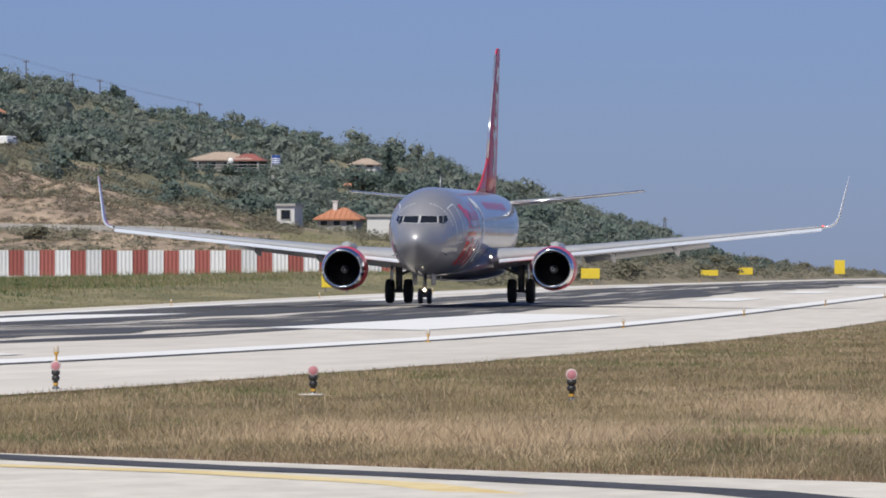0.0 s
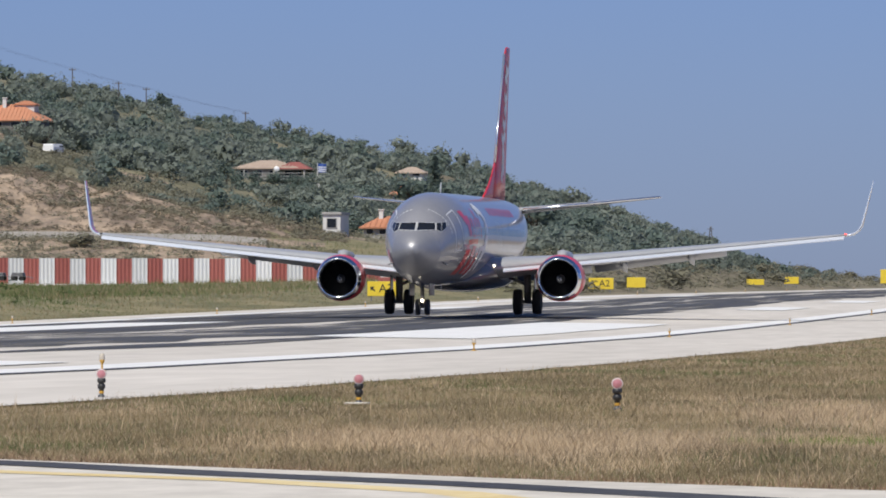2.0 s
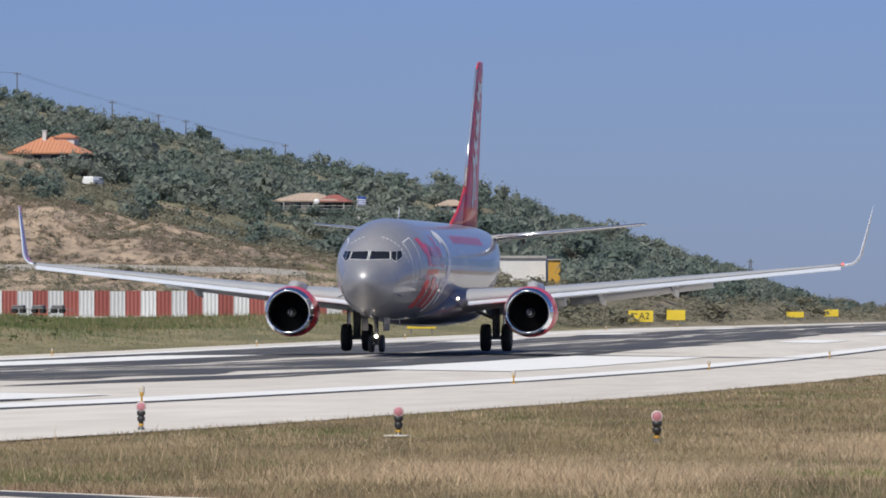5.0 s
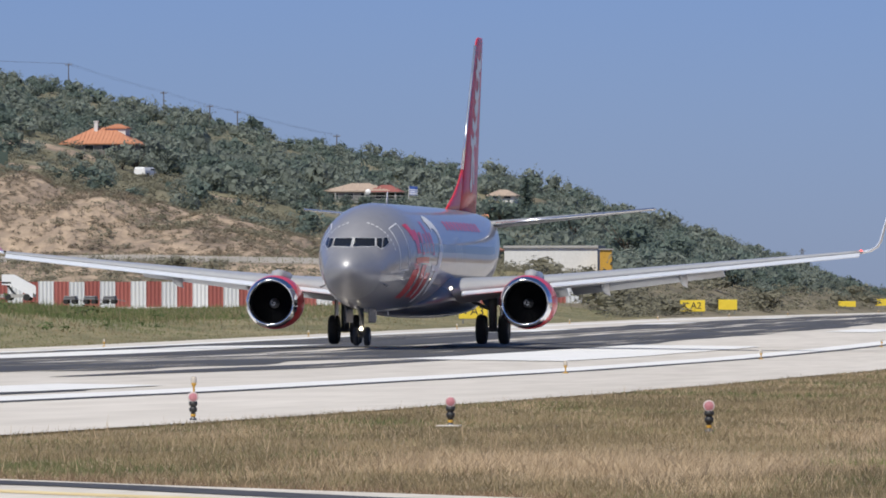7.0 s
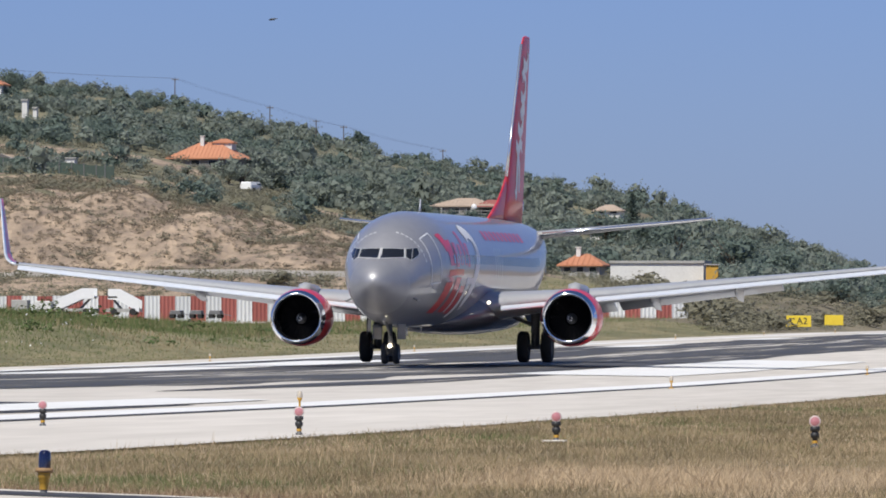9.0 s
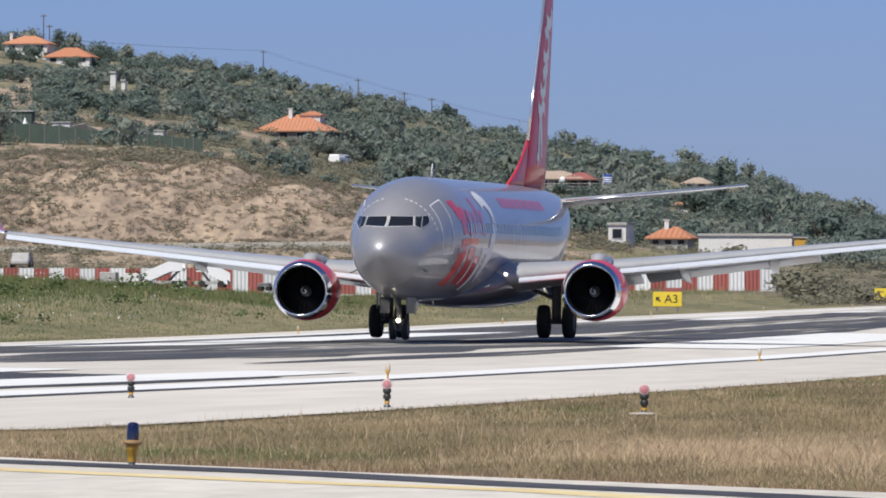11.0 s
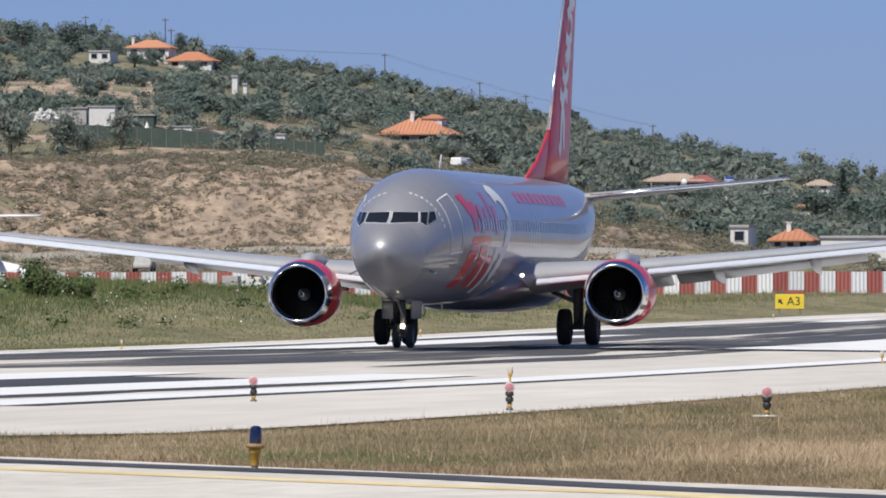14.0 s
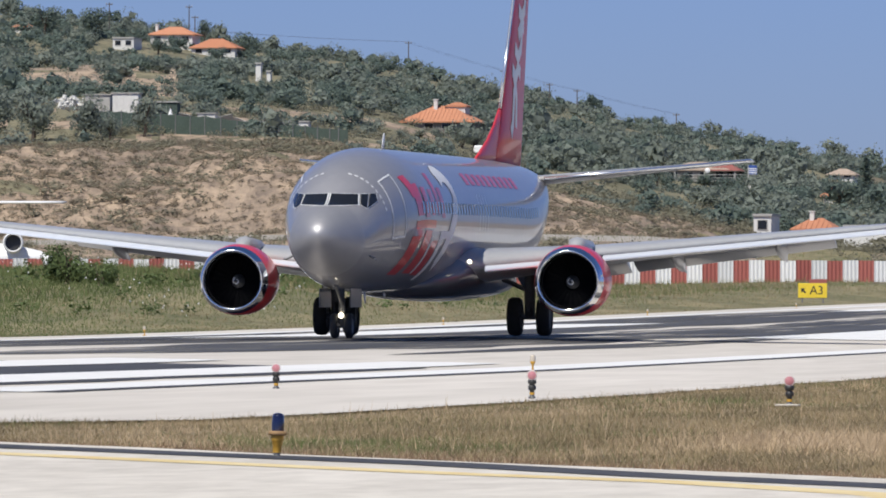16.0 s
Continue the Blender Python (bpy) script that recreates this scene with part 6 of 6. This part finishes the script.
ym = 1200
mast = thing("lattice_mast", pose(-0.0767 * ym, ym, land_z(-0.0767 * ym, ym) - 0.2), "thin lattice mast with a cross bar", "mast")
hm = 1.5 + 0.0087 * ym - land_z(-0.0767 * ym, ym)
for s in (-1, 1):
    for d in (-1, 1):
        part("leg", tube_bm(bmesh.new(), (0.4 * s, 0.4 * d, 0), (0.12 * s, 0.12 * d, hm), 0.05, seg=5), M_STEEL, mast)
bm = bmesh.new()
for i in range(8):
    z0, z1 = hm * i / 8, hm * (i + 1) / 8
    w0, w1 = 0.4 - 0.28 * i / 8, 0.4 - 0.28 * (i + 1) / 8
    tube_bm(bm, (-w0, -w0, z0), (w1, -w1, z1), 0.035, seg=4)
    tube_bm(bm, (w0, w0, z0), (-w1, w1, z1), 0.035, seg=4)
part("bracing", bm, M_STEEL, mast)
part("crossarm", boxed(0, 0, hm - 0.4, 1.1, 0.1, 0.1), M_STEEL, mast)

# flag beside the terrace house
yf = yB - 6
fl = thing("flag", pose(-0.1288 * yf, yf, land_z(-0.1288 * yf, yf) - 0.2), "blue and white flag on a pole", "flag")
hf = 1.5 + 0.01687 * yf - land_z(-0.1288 * yf, yf) + 0.2
part("pole", tube_bm(bmesh.new(), (0, 0, 0), (0, 0, hf), 0.05, 0.04, 7), M_WALLW, fl)
for i in range(9):
    vs, fs = [], []
    for k in range(7):
        x = 0.06 + 1.15 * k / 6
        yv = 0.12 * math.sin(k * 1.2)
        for zz in (hf - 0.05 - 0.135 * i - 0.05 * k / 6, hf - 0.185 - 0.135 * i - 0.05 * k / 6):
            vs.append((x, yv, zz))
    fs = [(2 * k, 2 * k + 1, 2 * k + 3, 2 * k + 2) for k in range(6)]
    finish("stripe", vs, fs, M_FLAGB if i % 2 == 0 or i < 3 else M_WHITE, fl)


# ---- apron things before the barrier ----
def airstairs(a, y, w, h, flip, label):
    x = a * y
    z = max(land_z(x, y), 1.5 + 0.0018 * y) - 0.05
    t = thing("airstairs", pose(x, y, z, 0, 0, 180 if flip else 0), label, "boarding stairs", "boarding stairs")
    bm = bmesh.new()
    n = 12
    for i in range(n):
        box_bm(bm, -w / 2 + w * 0.7 * (i + 0.5) / n, 0, 0.35 + (h - 0.9) * (i + 1) / n, w * 0.7 / n, 1.1, 0.08)
    part("steps", bm, M_WALLG, t, "grey steps")
    part("platform", boxed(w * 0.35, 0, h - 0.6, w * 0.3, 1.2, 0.12), M_WHITE, t)
    for s in (-0.6, 0.6):
        bm = bmesh.new()
        vs = [bm.verts.new(v) for v in ((-w / 2, s, 0.2), (-w / 2, s, 1.05), (w * 0.2, s, h), (w * 0.5, s, h), (w * 0.5, s, h - 0.75), (w * 0.2, s, h - 0.8))]
        bm.faces.new(vs)
        thicken(bm, thickness=0.06)
        part("side_panel", bm, M_WHITE, t, "white side panel")
    part("chassis", boxed(0.1 * w, 0, 0.35, w * 0.9, 1.3, 0.25), M_WALLG, t)
    part("strut", tube_bm(bmesh.new(), (w * 0.1, 0, 0.4), (w * 0.4, 0, h - 0.65), 0.09), M_STEEL, t)
    for i in (-1, 1):
        for s in (-0.6, 0.6):
            part("wheel", tube_bm(bmesh.new(), (i * w * 0.3, s - 0.08, 0.25), (i * w * 0.3, s + 0.08, 0.25), 0.25, seg=14), M_TYRE, t)
    return t


airstairs(-0.1878, 545, 3.0, 1.95, False, "white mobile boarding stairs before the barrier")
airstairs(-0.1811, 545, 2.3, 1.9, True, "white mobile boarding stairs before the barrier")


def cart(a, y, w, h, mat, label, name="baggage_cart"):
    x = a * y
    z = max(land_z(x, y), 1.5 + 0.0013 * y) - 0.02
    t = thing(name, pose(x, y, z), label, "cart", "apron carts")
    part("deck", boxed(0, 0, 0.38, w, 1.3, 0.14, 0, 0.02), mat, t)
    part("body", boxed(0, 0, 0.45 + (h - 0.4) / 2, w * 0.92, 1.2, h - 0.4, 0, 0.05), mat, t)
    part("tow_bar", tube_bm(bmesh.new(), (w / 2, 0, 0.35), (w / 2 + 0.7, 0, 0.2), 0.03), M_STEEL, t)
    for i in (-1, 1):
        for s in (-0.55, 0.55):
            part("wheel", tube_bm(bmesh.new(), (i * w * 0.33, s - 0.07, 0.18), (i * w * 0.33, s + 0.07, 0.18), 0.18, seg=12), M_TYRE, t)


cart(-0.1952, 542, 1.3, 1.1, M_WALLG, "grey covered baggage cart")
cart(-0.1920, 542, 1.3, 1.1, M_WALLW, "white covered baggage cart")
for a in (-0.1741, -0.1714, -0.1688):
    cart(a, 552, 0.9, 0.55, M_STEEL, "low dark equipment trolley", "equipment_trolley")


def van(x, y, z, rz, label, l=4.4, hgt=1.9, paint=M_WHITE):
    t = thing("van", pose(x, y, z, 0, 0, rz), label, "van")
    rings = []
    for q, z0, z1, hw in ((-l / 2, 0.45, hgt * 0.9, 0.78), (-l / 2 + 0.15, 0.35, hgt, 0.84), (l * 0.12, 0.32, hgt, 0.86), (l * 0.27, 0.32, hgt * 0.93, 0.85), (l * 0.36, 0.33, hgt * 0.6, 0.84), (l * 0.48, 0.36, hgt * 0.5, 0.78), (l * 0.5, 0.42, hgt * 0.42, 0.72)):
        rings.append([Vector((q, -hw, z0)), Vector((q, -hw, (z0 + z1) * 0.55)), Vector((q, -hw * 0.86, z1)), Vector((q, hw * 0.86, z1)), Vector((q, hw, (z0 + z1) * 0.55)), Vector((q, hw, z0))])
    body = part("body", skin_rings(rings), paint, t)
    for s in (-1, 1):
        part("window", boxed(l * 0.10, s * 0.825, hgt * 0.74, l * 0.28, 0.05, hgt * 0.22), M_GLASS, body, "dark side window")
        for q in (-0.31, 0.31):
            part("wheel", tube_bm(bmesh.new(), (l * q, s * 0.80 - 0.1, 0.31), (l * q, s * 0.80 + 0.1, 0.31), 0.31, seg=16), M_TYRE, t)
    return t


yv = depth_at(-0.164, 0.0180, 770)
van(-0.164 * yv, yv, land_z(-0.164 * yv, yv) - 0.02, 68, "white van parked on the hillside", 3.2, 1.35)
van(-0.2071 * 668, 668, land_z(-0.2071 * 668, 668) - 0.03, -85, "grey van parked behind the striped barrier", 3.6, 1.4, M_WALLG)


# ---- a parked jet beyond the meadow ----
def parked_jet():
    y = 640
    g = land_z(-0.235 * y, y) - 0.05
    t = thing("parked_jet", pose(-0.2345 * y, y, g), "parked white jet with a high tailplane and blue stripe", "aeroplane")
    zf = 1.5 + 0.0052 * y - g
    body = part("body", lathe([(-9, 0.05), (-7.5, 0.7), (-5, 1.25), (-2, 1.5), (10, 1.5), (14, 1.4), (16, 0.9), (17, 0.1)], Matrix.Translation((-2.0, 4, zf - 0.6)) @ Matrix.Rotation(radians(180), 4, "Z"), 28), M_WHITE, t, "white body", True)
    part("stripe", boxed(-3.0, 2.46, zf - 0.95, 13, 0.12, 0.4), M_FLAGB, body, "blue stripe")
    ze = 1.5 + 0.0064 * y - g
    xe = 0.0057 * y
    m = Matrix.Translation((xe, 1.6, ze)) @ Matrix.Rotation(radians(-80), 4, "Z")
    eng = part("engine", lathe([(-2.6, 0.5), (-1.2, 0.84), (-0.3, 0.90), (0.0, 0.82), (0.02, 0.76), (-0.1, 0.7), (-0.8, 0.66), (-0.82, 0.0)], m, 26), M_WHITE, t, "white rear engine", True)
    part("inlet", lathe([(-0.05, 0.70), (-0.6, 0.68), (-0.62, 0.0)], m, 22), M_DARK, eng, "dark inlet")
    zt = 1.5 + 0.0118 * y - g
    tp = part("tailplane", skin_rings([foil((x, 2.0, zt), (x, 4.6, zt + 0.1), 0.10, 0, 9) for x in (-5.0, 0.0, 6.0, 7.8)]), M_WHITE, t, "white tailplane", True)
    part("fin", boxed(-1.0, 4.0, (zf + zt) / 2, 0.3, 3.0, zt - zf), M_WHITE, t, "white fin")
    part("undercarriage", boxed(0, 3.5, 0.6, 0.5, 0.6, 1.3), M_STEEL, t)
    part("gear_strut", tube_bm(bmesh.new(), (0.0105 * y, 2, 0), (0.0105 * y, 2, zf - 0.6), 0.25), M_WALLW, t)


parked_jet()


# ---- what moves ----
PLANE_Y = ((0, 353.59), (0.5, 349.37), (1, 344.98), (1.5, 340.55), (2, 336.16), (2.5, 331.72), (3, 327.3), (5.5, 304.27), (6, 299.76), (6.5, 295.04),
           (7, 290.47), (7.5, 285.73), (8, 281.0), (8.5, 276.27), (9, 271.88), (11.5, 250.7), (12, 246.89), (12.5, 243.09), (13, 239.52), (13.5, 236.02),
           (14, 232.82), (14.5, 229.4), (15, 225.99), (15.5, 222.81), (16, 219.43))


def plane_pose(t, y):
    v = (t - 8) / 8
    swing = float(np.interp(t, (0, 3, 6, 7.5, 9, 11.5, 13, 16), (-0.12, -0.05, 0.0, -0.09, -0.19, -0.08, 0.0, 0.0)))
    return pose(-37.066 - 0.423 * v - 0.033 * v * v, y, 0.298 - 0.161 * v + 0.077 * v * v, 0, -0.026, -90 - 0.328 + 0.178 * v + 0.773 * v * v + swing)


def rolled(t):
    """Metres rolled by the aeroplane since the start."""
    return PLANE_Y[0][1] - float(np.interp(t, [r[0] for r in PLANE_Y], [r[1] for r in PLANE_Y]))


def bird_pose(t):
    a = -0.1613 - 0.019 * (t - 9)
    e = float(np.interp(t, (0, 8, 9.3, 11, 16), (0.062, 0.0436, 0.0408, 0.058, 0.10)))
    return pose(a * 400, 400, 1.5 + e * 400, 0, 8, 180)


def motions():
    walk(airliner, [(t, plane_pose(t, y)) for t, y in PLANE_Y])
    for wheel, x, y, r in WHEELS:
        rows = [i / 30 for i in range(481)]
        walk(wheel, [(t, pose(x, y, r) @ Matrix.Rotation(rolled(t) / r, 4, "Y")) for t in rows])
    walk(bird, [(t, bird_pose(t)) for t in (0, 4, 8, 9.3, 11, 16)])
    for wing, sg in BIRD_WINGS:
        walk(wing, [(i * 0.1, pose(0, 0, 0, sg * (12 + 32 * math.sin(i * 1.3)), 0, 0)) for i in range(161)])


motions()
